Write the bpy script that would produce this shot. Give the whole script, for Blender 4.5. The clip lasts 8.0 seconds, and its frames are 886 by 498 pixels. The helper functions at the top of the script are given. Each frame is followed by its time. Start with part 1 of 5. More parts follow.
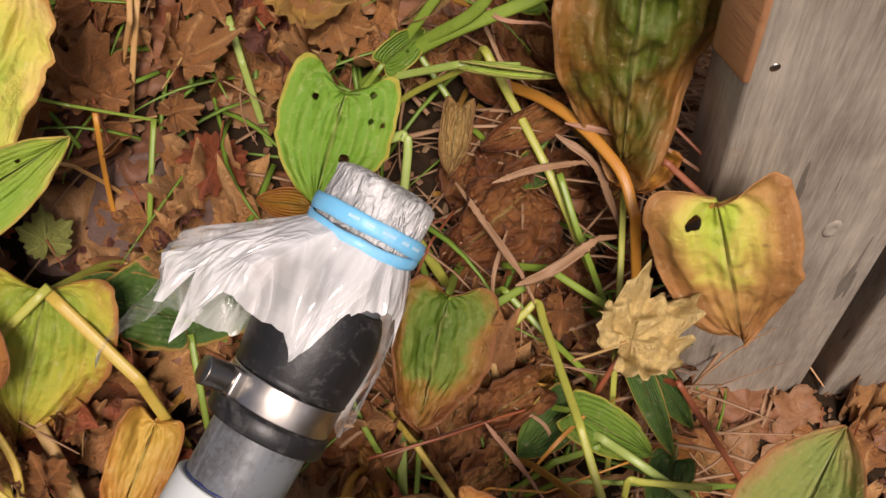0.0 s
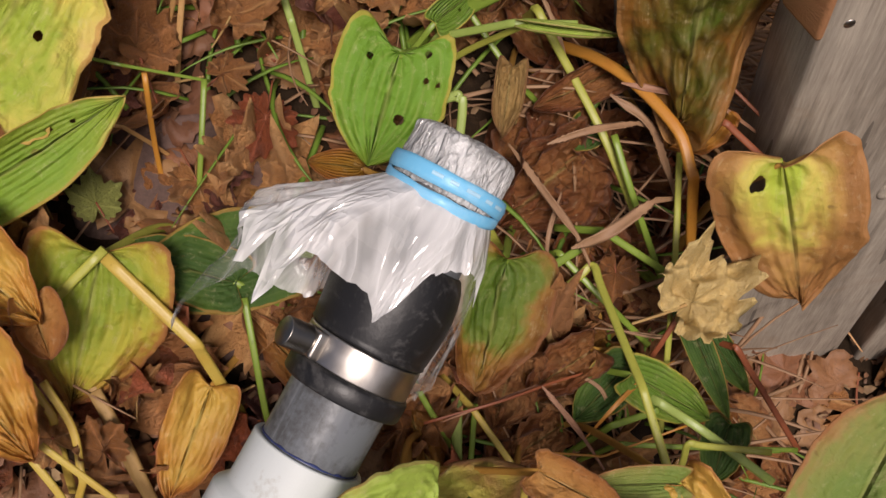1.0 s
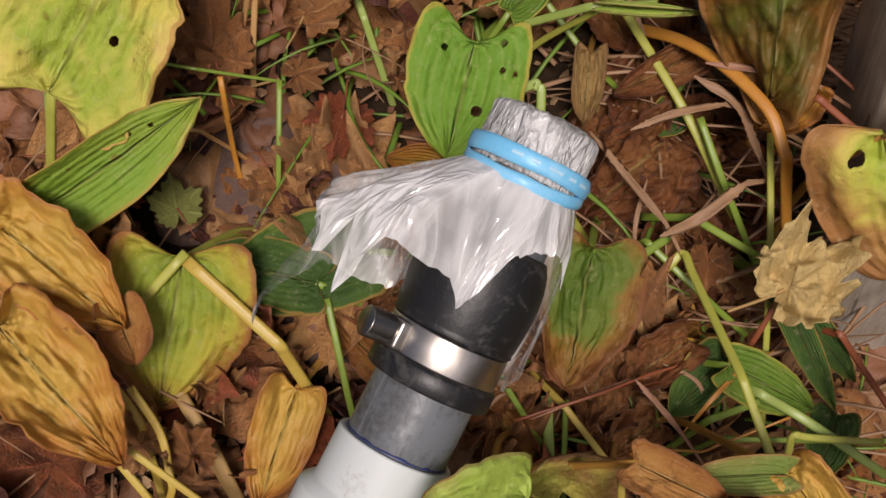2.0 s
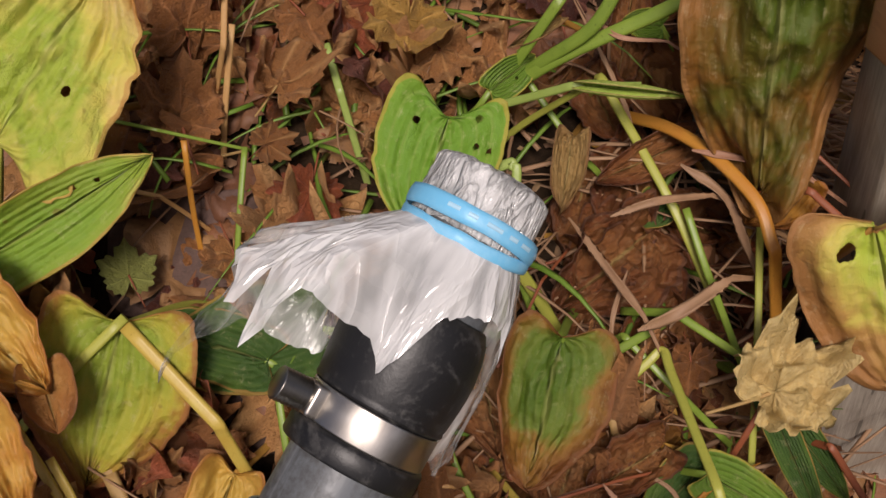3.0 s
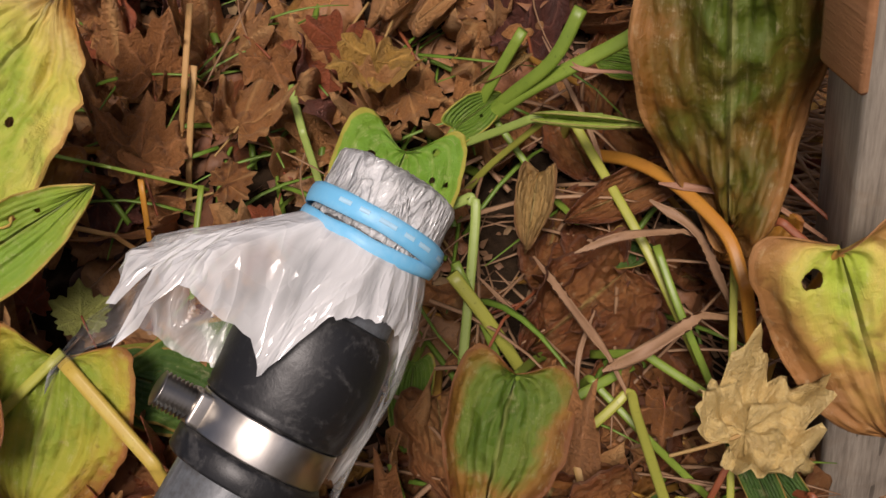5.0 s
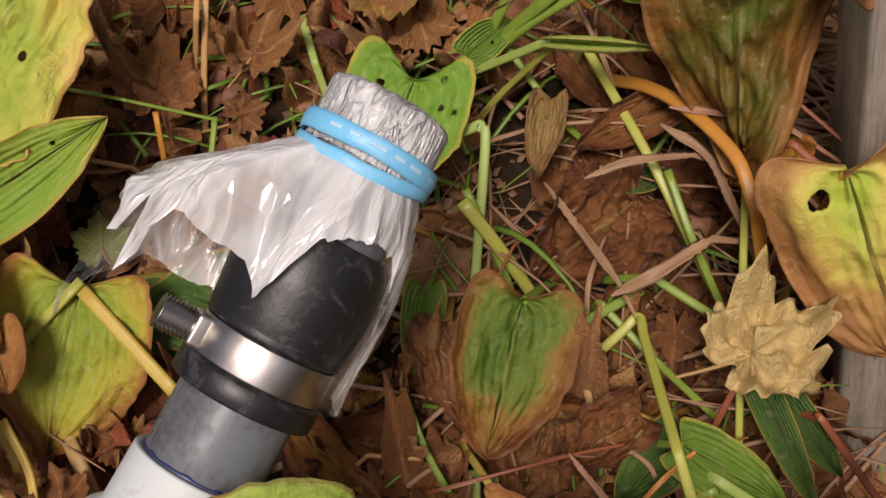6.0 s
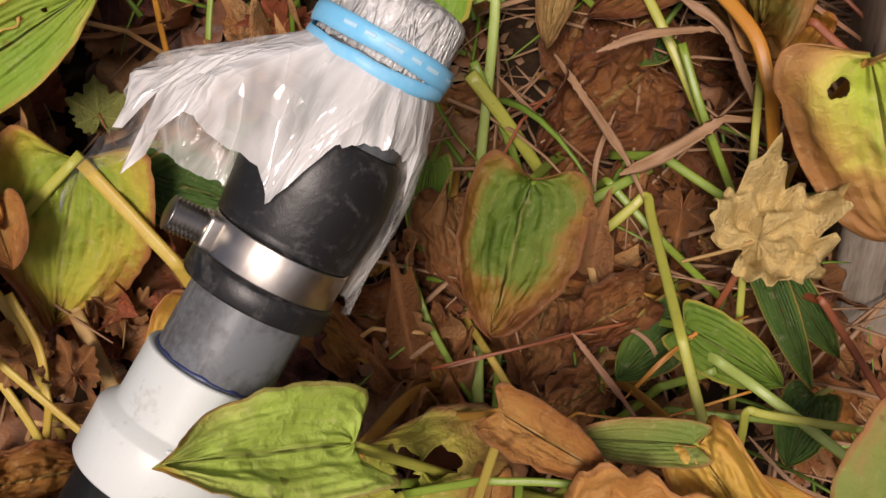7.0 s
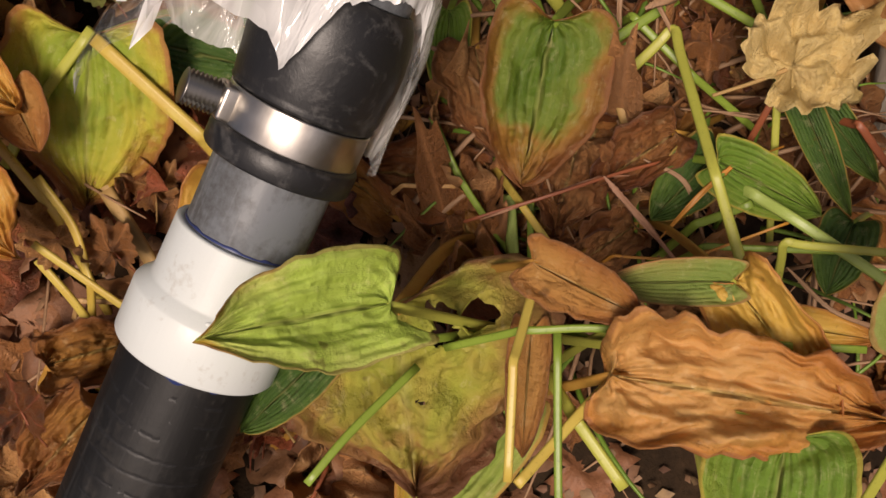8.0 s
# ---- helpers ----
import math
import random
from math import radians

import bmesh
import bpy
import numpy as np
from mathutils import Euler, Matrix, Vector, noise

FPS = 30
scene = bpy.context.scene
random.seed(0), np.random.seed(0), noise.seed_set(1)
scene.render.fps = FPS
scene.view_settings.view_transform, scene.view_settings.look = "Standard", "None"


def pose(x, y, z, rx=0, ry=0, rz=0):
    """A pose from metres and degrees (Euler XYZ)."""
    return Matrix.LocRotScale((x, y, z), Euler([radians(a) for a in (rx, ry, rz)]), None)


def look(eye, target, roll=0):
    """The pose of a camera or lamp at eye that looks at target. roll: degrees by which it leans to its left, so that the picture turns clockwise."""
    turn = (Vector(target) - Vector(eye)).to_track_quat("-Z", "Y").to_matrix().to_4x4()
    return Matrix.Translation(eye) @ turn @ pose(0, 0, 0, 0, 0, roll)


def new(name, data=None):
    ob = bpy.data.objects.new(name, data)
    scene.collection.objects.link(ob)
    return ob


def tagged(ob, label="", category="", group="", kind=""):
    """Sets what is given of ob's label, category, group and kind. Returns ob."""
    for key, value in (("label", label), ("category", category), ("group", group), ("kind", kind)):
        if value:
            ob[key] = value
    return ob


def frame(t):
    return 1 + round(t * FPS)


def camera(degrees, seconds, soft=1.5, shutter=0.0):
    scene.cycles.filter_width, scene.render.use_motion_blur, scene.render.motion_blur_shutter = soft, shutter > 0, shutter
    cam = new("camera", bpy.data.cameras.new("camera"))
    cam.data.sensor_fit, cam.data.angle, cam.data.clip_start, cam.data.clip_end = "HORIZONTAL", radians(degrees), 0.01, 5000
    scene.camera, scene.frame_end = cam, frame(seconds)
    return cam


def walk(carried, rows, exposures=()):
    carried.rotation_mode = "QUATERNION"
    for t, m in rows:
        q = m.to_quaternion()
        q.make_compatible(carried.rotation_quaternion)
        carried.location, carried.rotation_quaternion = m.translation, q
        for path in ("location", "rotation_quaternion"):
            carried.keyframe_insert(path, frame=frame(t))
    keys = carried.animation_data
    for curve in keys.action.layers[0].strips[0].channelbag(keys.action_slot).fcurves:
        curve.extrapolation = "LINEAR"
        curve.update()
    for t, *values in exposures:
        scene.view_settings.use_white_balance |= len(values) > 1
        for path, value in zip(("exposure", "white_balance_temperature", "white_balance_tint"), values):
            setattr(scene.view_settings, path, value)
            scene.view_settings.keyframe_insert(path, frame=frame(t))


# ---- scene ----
cam = camera(45.67, 8.0)
PATH = [
    (0, (-0.0048, -0.0078, 0.6728), (-0.1000, 0.7049, -0.6436), -9.01),
    (0.5, (-0.0216, -0.0043, 0.6665), (-0.1066, 0.6990, -0.6557), -9.07),
    (1, (-0.0449, -0.0071, 0.6646), (-0.1358, 0.6673, -0.6722), -9.15),
    (1.5, (-0.0457, -0.0052, 0.6570), (-0.2221, 0.6607, -0.6754), -19.98),
    (1.7, (-0.0469, -0.0140, 0.6538), (-0.2506, 0.6569, -0.6723), -21.02),
    (2.8, (-0.0375, -0.0065, 0.6002), (-0.2383, 0.8132, -0.6398), -14.25),
    (3, (-0.0142, -0.0141, 0.5888), (-0.2535, 0.8339, -0.6251), -15.51),
    (3.5, (0.0284, -0.0359, 0.5531), (-0.2898, 0.8744, -0.5959), -18.25),
    (4, (0.0390, -0.0273, 0.5575), (-0.2818, 0.9235, -0.5574), -17.41),
    (4.2, (0.0401, -0.0259, 0.5553), (-0.2798, 0.9372, -0.5493), -16.92),
    (5.5, (0.0443, -0.0302, 0.5286), (-0.2922, 0.9102, -0.5904), -19.43),
    (6, (0.0612, -0.0330, 0.5313), (-0.3243, 0.8496, -0.6187), -22.33),
    (6.5, (0.0574, -0.0213, 0.5359), (-0.3144, 0.7947, -0.6665), -22.59),
    (7, (0.0506, -0.0045, 0.5445), (-0.3273, 0.6659, -0.7431), -26.33),
    (7.5, (0.0483, -0.0065, 0.5571), (-0.3924, 0.5273, -0.7736), -36.06),
    (8, (0.0522, 0.0009, 0.5399), (-0.3789, 0.4673, -0.8190), -42.17),
]
walk(cam, [(t, look(eye, target, roll)) for t, eye, target, roll in PATH], exposures=[(0.0, 0.13, 6700, 21), (1.5, -0.20, 6450, 20), (4.0, -0.20, 6550, 20), (6.5, -0.08, 6600, 21), (8.0, -0.01, 7150, 21)])

# ---- world, sun and exposure ----
world = bpy.data.worlds.new("sky")
scene.world = world
world.use_nodes = True
sky = world.node_tree.nodes.new("ShaderNodeTexSky")
sky.sky_type, sky.sun_disc = "NISHITA", False
sky.sun_elevation, sky.sun_rotation = radians(58), radians(166)
sky.dust_density, sky.air_density, sky.ozone_density = 6.0, 1.0, 0.5
bg = world.node_tree.nodes["Background"]
world.node_tree.links.new(sky.outputs[0], bg.inputs[0])
bg.inputs[1].default_value = 0.056
sun_data = bpy.data.lights.new("sun", "SUN")
sun_data.energy, sun_data.angle, sun_data.color = 3.25, radians(16), (1.0, 0.94, 0.84)
sun = new("sun", sun_data)
sun.matrix_world = look((0.19, -0.76, 1.3), (0, 0, 0))

# ---- materials ----


class Nodes:
    """A short way to write a node material."""

    def __init__(self, name):
        self.mat = bpy.data.materials.new(name)
        self.mat.use_nodes = True
        self.tree = self.mat.node_tree
        self.shader = self.tree.nodes["Principled BSDF"]
        self.output = self.tree.nodes["Material Output"]

    def add(self, kind, **inputs):
        node = self.tree.nodes.new(kind)
        for key, value in inputs.items():
            self.feed(node, key, value)
        return node

    def feed(self, node, key, value):
        socket = node.inputs[int(key[1:])] if key[0] == "i" and key[1:].isdigit() else node.inputs[key.replace("_", " ")]
        if isinstance(value, bpy.types.NodeSocket):
            self.tree.links.new(value, socket)
        else:
            socket.default_value = value

    def maths(self, op, a, b=0.0, c=0.0, clamp=False):
        node = self.add("ShaderNodeMath", i0=a, i1=b, i2=c)
        node.operation, node.use_clamp = op, clamp
        return node.outputs[0]

    def noise(self, vector, scale, detail=4.0, rough=0.55, warp=0.0):
        return self.add("ShaderNodeTexNoise", Vector=vector, Scale=scale, Detail=detail, Roughness=rough, Distortion=warp).outputs[0]

    def ramp(self, fac, *stops):
        node = self.add("ShaderNodeValToRGB", i0=fac)
        els = node.color_ramp.elements
        while len(els) < len(stops):
            els.new(0.5)
        for el, (pos, col) in zip(els, stops):
            el.position, el.color = pos, (*col, 1)
        return node.outputs[0]

    def mix(self, fac, a, b, blend="MIX"):
        node = self.add("ShaderNodeMix")
        node.data_type, node.blend_type = "RGBA", blend
        self.feed(node, "i0", fac)
        for i, value in ((6, a), (7, b)):
            self.feed(node, "i%d" % i, value if isinstance(value, bpy.types.NodeSocket) else (*value, 1))
        return node.outputs[2]

    def bump(self, height, strength=0.5, distance=0.002):
        node = self.add("ShaderNodeBump", Height=height, Strength=strength, Distance=distance)
        self.feed(self.shader, "Normal", node.outputs[0])
        return node.outputs[0]

    def coords(self, which="Object"):
        return self.add("ShaderNodeTexCoord").outputs[which]

    def thin(self, colour, share):
        """Lets a share of the light through, as a thin leaf does."""
        glow = self.add("ShaderNodeBsdfTranslucent", Color=colour)
        both = self.add("ShaderNodeMixShader", i0=share, i1=self.shader.outputs[0], i2=glow.outputs[0])
        self.feed(self.output, "Surface", both.outputs[0])


def hosta_material(name, core, mid, edge, brown, start=0.5, rough=0.38, spread=1.0, veins=6.0, crinkle=0.4, ribs=1.0):
    n = Nodes(name)
    uv = n.add("ShaderNodeSeparateXYZ", Vector=n.coords("UV"))
    along, across = uv.outputs[0], n.maths("ABSOLUTE", n.maths("MULTIPLY_ADD", uv.outputs[1], 2.0, -1.0))
    obj = n.coords("Object")
    rand = n.add("ShaderNodeObjectInfo").outputs["Random"]
    place = n.add("ShaderNodeVectorMath", i0=obj, i1=n.add("ShaderNodeCombineXYZ", X=n.maths("MULTIPLY", rand, 9.0)).outputs[0]).outputs[0]
    big, fine = n.noise(place, 22, 3, 0.6, 0.6), n.noise(place, 230, 6, 0.68)
    # the parallel arching veins of the blade
    vein_wave = n.maths("COSINE", n.maths("MULTIPLY", n.maths("POWER", across, 0.85), veins * 6.283))
    line = n.maths("POWER", n.maths("MULTIPLY_ADD", vein_wave, 0.5, 0.5), 9.0)
    rib = n.maths("SUBTRACT", 1.0, n.maths("MULTIPLY", across, 16.0), clamp=True)
    rib = n.maths("MAXIMUM", rib, 0.0)
    age = n.maths("MULTIPLY_ADD", n.maths("POWER", across, 2.2), 0.34 * spread, n.maths("MULTIPLY", n.maths("POWER", along, 2.0), 0.42 * spread))
    age = n.maths("ADD", age, n.maths("MULTIPLY_ADD", big, 1.1, -0.55))
    age = n.maths("ADD", age, n.maths("MULTIPLY_ADD", vein_wave, 0.02, start - 0.25))
    age = n.maths("ADD", age, n.maths("MULTIPLY_ADD", fine, 0.14, -0.07))
    col = n.ramp(age, (0.12, core), (0.42, mid), (0.62, edge), (0.86, brown))
    pale = n.mix(0.5, col, (0.62, 0.60, 0.22), "MIX")
    col = n.mix(n.maths("MULTIPLY", n.maths("MAXIMUM", n.maths("MULTIPLY", line, 0.22 * ribs), n.maths("MULTIPLY", rib, 0.75)), n.maths("SUBTRACT", 1.15, age, clamp=True)), col, pale)
    col = n.mix(n.maths("MULTIPLY", n.maths("SUBTRACT", 0.35, n.noise(place, 420, 3, 0.6), clamp=True), 2.2), col, tuple(c * 0.6 for c in brown))
    # fibres along the blade and mottled tissue between the veins
    fibre = n.noise(n.add("ShaderNodeCombineXYZ", X=n.maths("MULTIPLY_ADD", along, 5.0, n.maths("MULTIPLY", rand, 20.0)), Y=n.maths("MULTIPLY", n.maths("POWER", across, 0.85), 46.0), Z=uv.outputs[1]).outputs[0], 1.0, 5, 0.65, 0.4)
    mottle = n.noise(place, 130, 7, 0.72, 0.3)
    tissue = n.maths("MULTIPLY_ADD", n.maths("MULTIPLY_ADD", fibre, min(1.0, ribs), 0.5 - 0.5 * min(1.0, ribs)), 0.75, n.maths("MULTIPLY_ADD", mottle, 1.35, -0.05))
    col = n.mix(1.0, col, n.ramp(tissue, (0.55, (0.70, 0.67, 0.60)), (0.85, (0.99, 0.99, 0.98)), (1.0, (1, 1, 1))), "MULTIPLY")
    col = n.mix(n.maths("MULTIPLY_ADD", tissue, 1.6, -1.75, clamp=True), col, (0.85, 0.72, 0.42))
    rim_dry = n.ramp(n.maths("MULTIPLY_ADD", n.noise(place, 60, 3, 0.6), 0.10, across), (0.985, (0, 0, 0)), (1.0, (0.55, 0.55, 0.55)))
    col = n.mix(rim_dry, col, tuple(min(1.0, c * 1.25 + 0.03) for c in brown))
    spots = n.ramp(n.noise(place, 75, 2, 0.5), (0.70, (0, 0, 0)), (0.75, (1, 1, 1)))
    col = n.mix(n.maths("MULTIPLY", spots, 0.55), col, tuple(c * 0.45 for c in brown))
    n.feed(n.shader, "Base Color", col)
    n.feed(n.shader, "Roughness", n.maths("MULTIPLY_ADD", fine, 0.22, rough - 0.02))
    n.feed(n.shader, "Specular IOR Level", 0.55)
    crump = n.maths("ABSOLUTE", n.maths("MULTIPLY_ADD", n.noise(place, 34, 4, 0.5, 0.25), 2.0, -1.0))
    relief = n.maths("MULTIPLY_ADD", vein_wave, -0.20 * ribs, n.maths("MULTIPLY", crump, -crinkle * 3.2))
    relief = n.maths("MULTIPLY_ADD", tissue, 0.28 + 0.4 * crinkle, relief)
    relief = n.maths("ADD", relief, n.maths("MULTIPLY_ADD", big, crinkle * 3, n.maths("MULTIPLY", fine, crinkle * 1.6)))
    n.bump(n.maths("SUBTRACT", relief, n.maths("MULTIPLY", rib, 1.0)), 0.9, 0.0028)
    n.thin(col, 0.30)
    return n.mat


LIME = (0.30, 0.42, 0.05)
GOLD, OCHRE, RUST, UMBER = (0.550, 0.365, 0.044), (0.470, 0.209, 0.033), (0.340, 0.113, 0.026), (0.220, 0.087, 0.026)
HOSTA = {
    "yellow": hosta_material("hosta_yellow", (0.46, 0.58, 0.06), (0.80, 0.72, 0.14), (0.84, 0.66, 0.20), OCHRE, 0.36, 0.30, 1.2),
    "green_gold": hosta_material("hosta_green_gold", (0.26, 0.44, 0.04), (0.36, 0.48, 0.05), (0.76, 0.64, 0.16), OCHRE, 0.22, 0.32, 1.0, 6.0, 0.3, 0.5),
    "olive": hosta_material("hosta_olive", (0.34, 0.44, 0.04), (0.60, 0.54, 0.06), (0.500, 0.261, 0.044), RUST, 0.34, 0.38, 1.5),
    "dark_green": hosta_material("hosta_dark_green", (0.055, 0.125, 0.018), (0.10, 0.19, 0.025), (0.17, 0.25, 0.03), OCHRE, 0.18, 0.36, 1.0, 6.0, 0.5, 0.4),
    "heart": hosta_material("hosta_heart", (0.20, 0.41, 0.03), (0.27, 0.46, 0.04), (0.38, 0.52, 0.06), GOLD, 0.16, 0.34, 1.0, 5.0, 0.3, 1.4),
    "fresh": hosta_material("hosta_fresh", (0.17, 0.31, 0.03), (0.27, 0.39, 0.045), LIME, GOLD, 0.15, 0.33),
    "fresh_torn": hosta_material("hosta_fresh_torn", (0.50, 0.66, 0.11), (0.60, 0.68, 0.16), GOLD, UMBER, 0.16, 0.30, 1.0, 6.0, 0.35, 0.5),
    "fresh_gold": hosta_material("hosta_fresh_gold", (0.26, 0.40, 0.05), (0.42, 0.46, 0.10), GOLD, OCHRE, 0.33),
    "brown_green": hosta_material("hosta_brown_green", (0.12, 0.17, 0.016), (0.19, 0.125, 0.018), (0.33, 0.145, 0.026), (0.47, 0.23, 0.07), 0.36, 0.32, 1.3, 5.0, 0.25, 0.9),
    "orange": hosta_material("hosta_orange", (0.500, 0.261, 0.030), (0.500, 0.209, 0.022), (0.420, 0.148, 0.022), RUST, 0.4),
    "gold_brown": hosta_material("hosta_gold_brown", (0.54, 0.66, 0.07), (0.78, 0.66, 0.14), (0.62, 0.36, 0.10), (0.46, 0.22, 0.07), 0.36, 0.34, 2.6, 5.0, 0.25, 0.8),
    "mid": hosta_material("hosta_mid", (0.11, 0.20, 0.015), (0.19, 0.26, 0.03), (0.38, 0.19, 0.035), (0.24, 0.085, 0.02), 0.33, 0.28, 1.7, 5.0, 0.4, 0.8),
    "green_brown": hosta_material("hosta_green_brown", (0.22, 0.32, 0.06), (0.32, 0.34, 0.08), (0.44, 0.27, 0.09), RUST, 0.33, 0.36, 1.0, 6.0, 0.4, 0.3),
    "torn": hosta_material("hosta_torn", (0.44, 0.50, 0.06), (0.54, 0.46, 0.08), (0.46, 0.24, 0.07), (0.260, 0.104, 0.041), 0.35, 0.40, 1.8, 6.0, 0.8, 0.7),
    "torn_gold": hosta_material("hosta_torn_gold", (0.30, 0.38, 0.05), (0.46, 0.38, 0.08), (0.440, 0.226, 0.067), UMBER, 0.40, 0.36),
    "rust": hosta_material("hosta_rust", (0.36, 0.15, 0.045), (0.26, 0.085, 0.025), (0.20, 0.060, 0.02), (0.11, 0.04, 0.016), 0.36, 0.32, 1.0, 6.0, 1.0, 0.3),
    "bright_rust": hosta_material("hosta_bright_rust", (0.72, 0.40, 0.13), (0.64, 0.29, 0.07), (0.48, 0.17, 0.04), (0.28, 0.10, 0.03), 0.24, 0.20, 1.0, 5.0, 0.28, 0.5),
    "amber": hosta_material("hosta_amber", (0.70, 0.46, 0.09), (0.64, 0.32, 0.06), (0.50, 0.20, 0.04), RUST, 0.30, 0.26, 1.0, 5.0, 0.22, 0.2),
    "amber_brown": hosta_material("hosta_amber_brown", (0.60, 0.31, 0.085), (0.50, 0.215, 0.055), (0.38, 0.145, 0.04), UMBER, 0.34, 0.32, 1.0, 5.0, 0.8, 0.2),
    "orange_brown": hosta_material("hosta_orange_brown", (0.460, 0.209, 0.037), (0.360, 0.139, 0.030), RUST, UMBER, 0.42, 0.42, 1.0, 5.0, 0.8, 0.5),
    "dead": hosta_material("hosta_dead", (0.520, 0.252, 0.089), (0.430, 0.174, 0.056), (0.310, 0.113, 0.037), UMBER, 0.34, 0.5, 1.0, 6.0, 1.3, 0.5),
    "tan": hosta_material("hosta_tan", (0.550, 0.348, 0.118), (0.480, 0.287, 0.096), (0.380, 0.200, 0.067), UMBER, 0.36, 0.5, 1.0, 6.0, 1.0),
}


def stalk_material(name, a, b, rough=0.4):
    n = Nodes(name)
    obj = n.coords("Object")
    streak = n.noise(obj, 60, 4)
    fine = n.noise(obj, 420, 3)
    rand = n.add("ShaderNodeObjectInfo").outputs["Random"]
    mixed = n.maths("MULTIPLY_ADD", streak, 1.3, n.maths("MULTIPLY_ADD", rand, 0.3, -0.4), clamp=True)
    col = n.mix(mixed, a, b)
    col = n.mix(n.ramp(fine, (0.62, (0, 0, 0)), (0.75, (0.5, 0.5, 0.5))), col, tuple(c * 0.45 for c in b))
    n.feed(n.shader, "Base Color", col)
    n.feed(n.shader, "Roughness", rough)
    n.bump(n.maths("ADD", streak, n.maths("MULTIPLY", fine, 0.3)), 0.3, 0.001)
    n.thin(col, 0.12)
    return n.mat


STALK = {
    "yellow": stalk_material("stalk_yellow", (0.58, 0.47, 0.10), (0.500, 0.296, 0.044)),
    "yellow_green": stalk_material("stalk_yellow_green", (0.46, 0.46, 0.08), (0.36, 0.38, 0.06)),
    "pale_green": stalk_material("stalk_pale_green", (0.36, 0.46, 0.12), (0.28, 0.38, 0.07)),
    "green": stalk_material("stalk_green", (0.26, 0.36, 0.05), (0.16, 0.25, 0.03)),
    "orange": stalk_material("stalk_orange", (0.580, 0.278, 0.037), (0.500, 0.191, 0.030)),
    "amber": stalk_material("stalk_amber", (0.520, 0.296, 0.059), (0.420, 0.191, 0.037)),
    "straw": stalk_material("stalk_straw", (0.580, 0.365, 0.148), (0.460, 0.235, 0.074), 0.6),
    "tan": stalk_material("stalk_tan", (0.460, 0.296, 0.111), (0.360, 0.209, 0.067), 0.6),
    "red_brown": stalk_material("stalk_red_brown", (0.320, 0.096, 0.037), (0.200, 0.052, 0.022), 0.5),
    "dry": stalk_material("grass_dry", (0.400, 0.240, 0.130), (0.240, 0.125, 0.065), 0.6),
    "dry_pink": stalk_material("grass_dry_pink", (0.440, 0.235, 0.140), (0.300, 0.140, 0.080), 0.6),
    # straw behind the fence: sunlight is put into this paler orange tone
    "sun_toned_straw": stalk_material("straw_sun_toned", (0.660, 0.383, 0.178), (0.520, 0.252, 0.104), 0.6),
    "grass": stalk_material("grass_green", (0.12, 0.22, 0.025), (0.20, 0.31, 0.04), 0.45),
}


def maple_material(name, *tones):
    n = Nodes(name)
    uv = n.add("ShaderNodeSeparateXYZ", Vector=n.coords("UV"))
    turn, out = uv.outputs[0], uv.outputs[1]
    obj = n.coords("Object")
    rand = n.add("ShaderNodeObjectInfo").outputs["Random"]
    place = n.add("ShaderNodeVectorMath", i0=obj, i1=n.add("ShaderNodeCombineXYZ", Y=n.maths("MULTIPLY", rand, 7.0)).outputs[0]).outputs[0]
    big, fine = n.noise(place, 28, 4, 0.6, 0.4), n.noise(place, 190, 5, 0.6)
    # main veins run to the lobes, side veins branch off them
    lobe = n.maths("MULTIPLY_ADD", turn, 3.1416 / 0.156, -0.5 * 3.1416 / 0.156)
    main = n.maths("POWER", n.maths("ABSOLUTE", n.maths("COSINE", lobe)), 40.0)
    side = n.maths("COSINE", n.maths("MULTIPLY_ADD", out, 52.0, n.maths("MULTIPLY", n.maths("ABSOLUTE", n.maths("SINE", lobe)), -16.0)))
    side = n.maths("POWER", n.maths("MULTIPLY_ADD", side, 0.5, 0.5), 6.0)
    fac = n.maths("ADD", n.maths("MULTIPLY_ADD", big, 0.9, -0.2), n.maths("MULTIPLY_ADD", rand, 0.5, -0.1))
    col = n.ramp(fac, *[(0.1 + 0.8 * i / (len(tones) - 1), c) for i, c in enumerate(tones)])
    col = n.mix(n.maths("MULTIPLY", n.maths("MAXIMUM", main, n.maths("MULTIPLY", side, 0.22)), 0.55), col, tuple(min(1, c * 1.5 + 0.04) for c in tones[0]) if name != "maple_tan" else (0.50, 0.33, 0.10))
    col = n.mix(n.ramp(fine, (0.60, (0, 0, 0)), (0.78, (0.18,) * 3 if name == "maple_tan" else (0.6,) * 3)), col, tuple(c * 0.4 for c in tones[-1]))
    n.feed(n.shader, "Base Color", col)
    n.feed(n.shader, "Roughness", 0.38)
    height = n.maths("MULTIPLY_ADD", main, 1.3, n.maths("MULTIPLY_ADD", side, 0.35, n.maths("MULTIPLY_ADD", fine, 0.9, n.maths("MULTIPLY", big, 2.0))))
    crease = n.maths("ABSOLUTE", n.maths("MULTIPLY_ADD", n.noise(place, 9, 4, 0.55, 0.4), 2.0, -1.0))
    n.bump(n.maths("MULTIPLY_ADD", crease, -3.0, height), 0.6 if name == "maple_tan" else 0.85, 0.0024)
    n.thin(col, 0.15)
    return n.mat


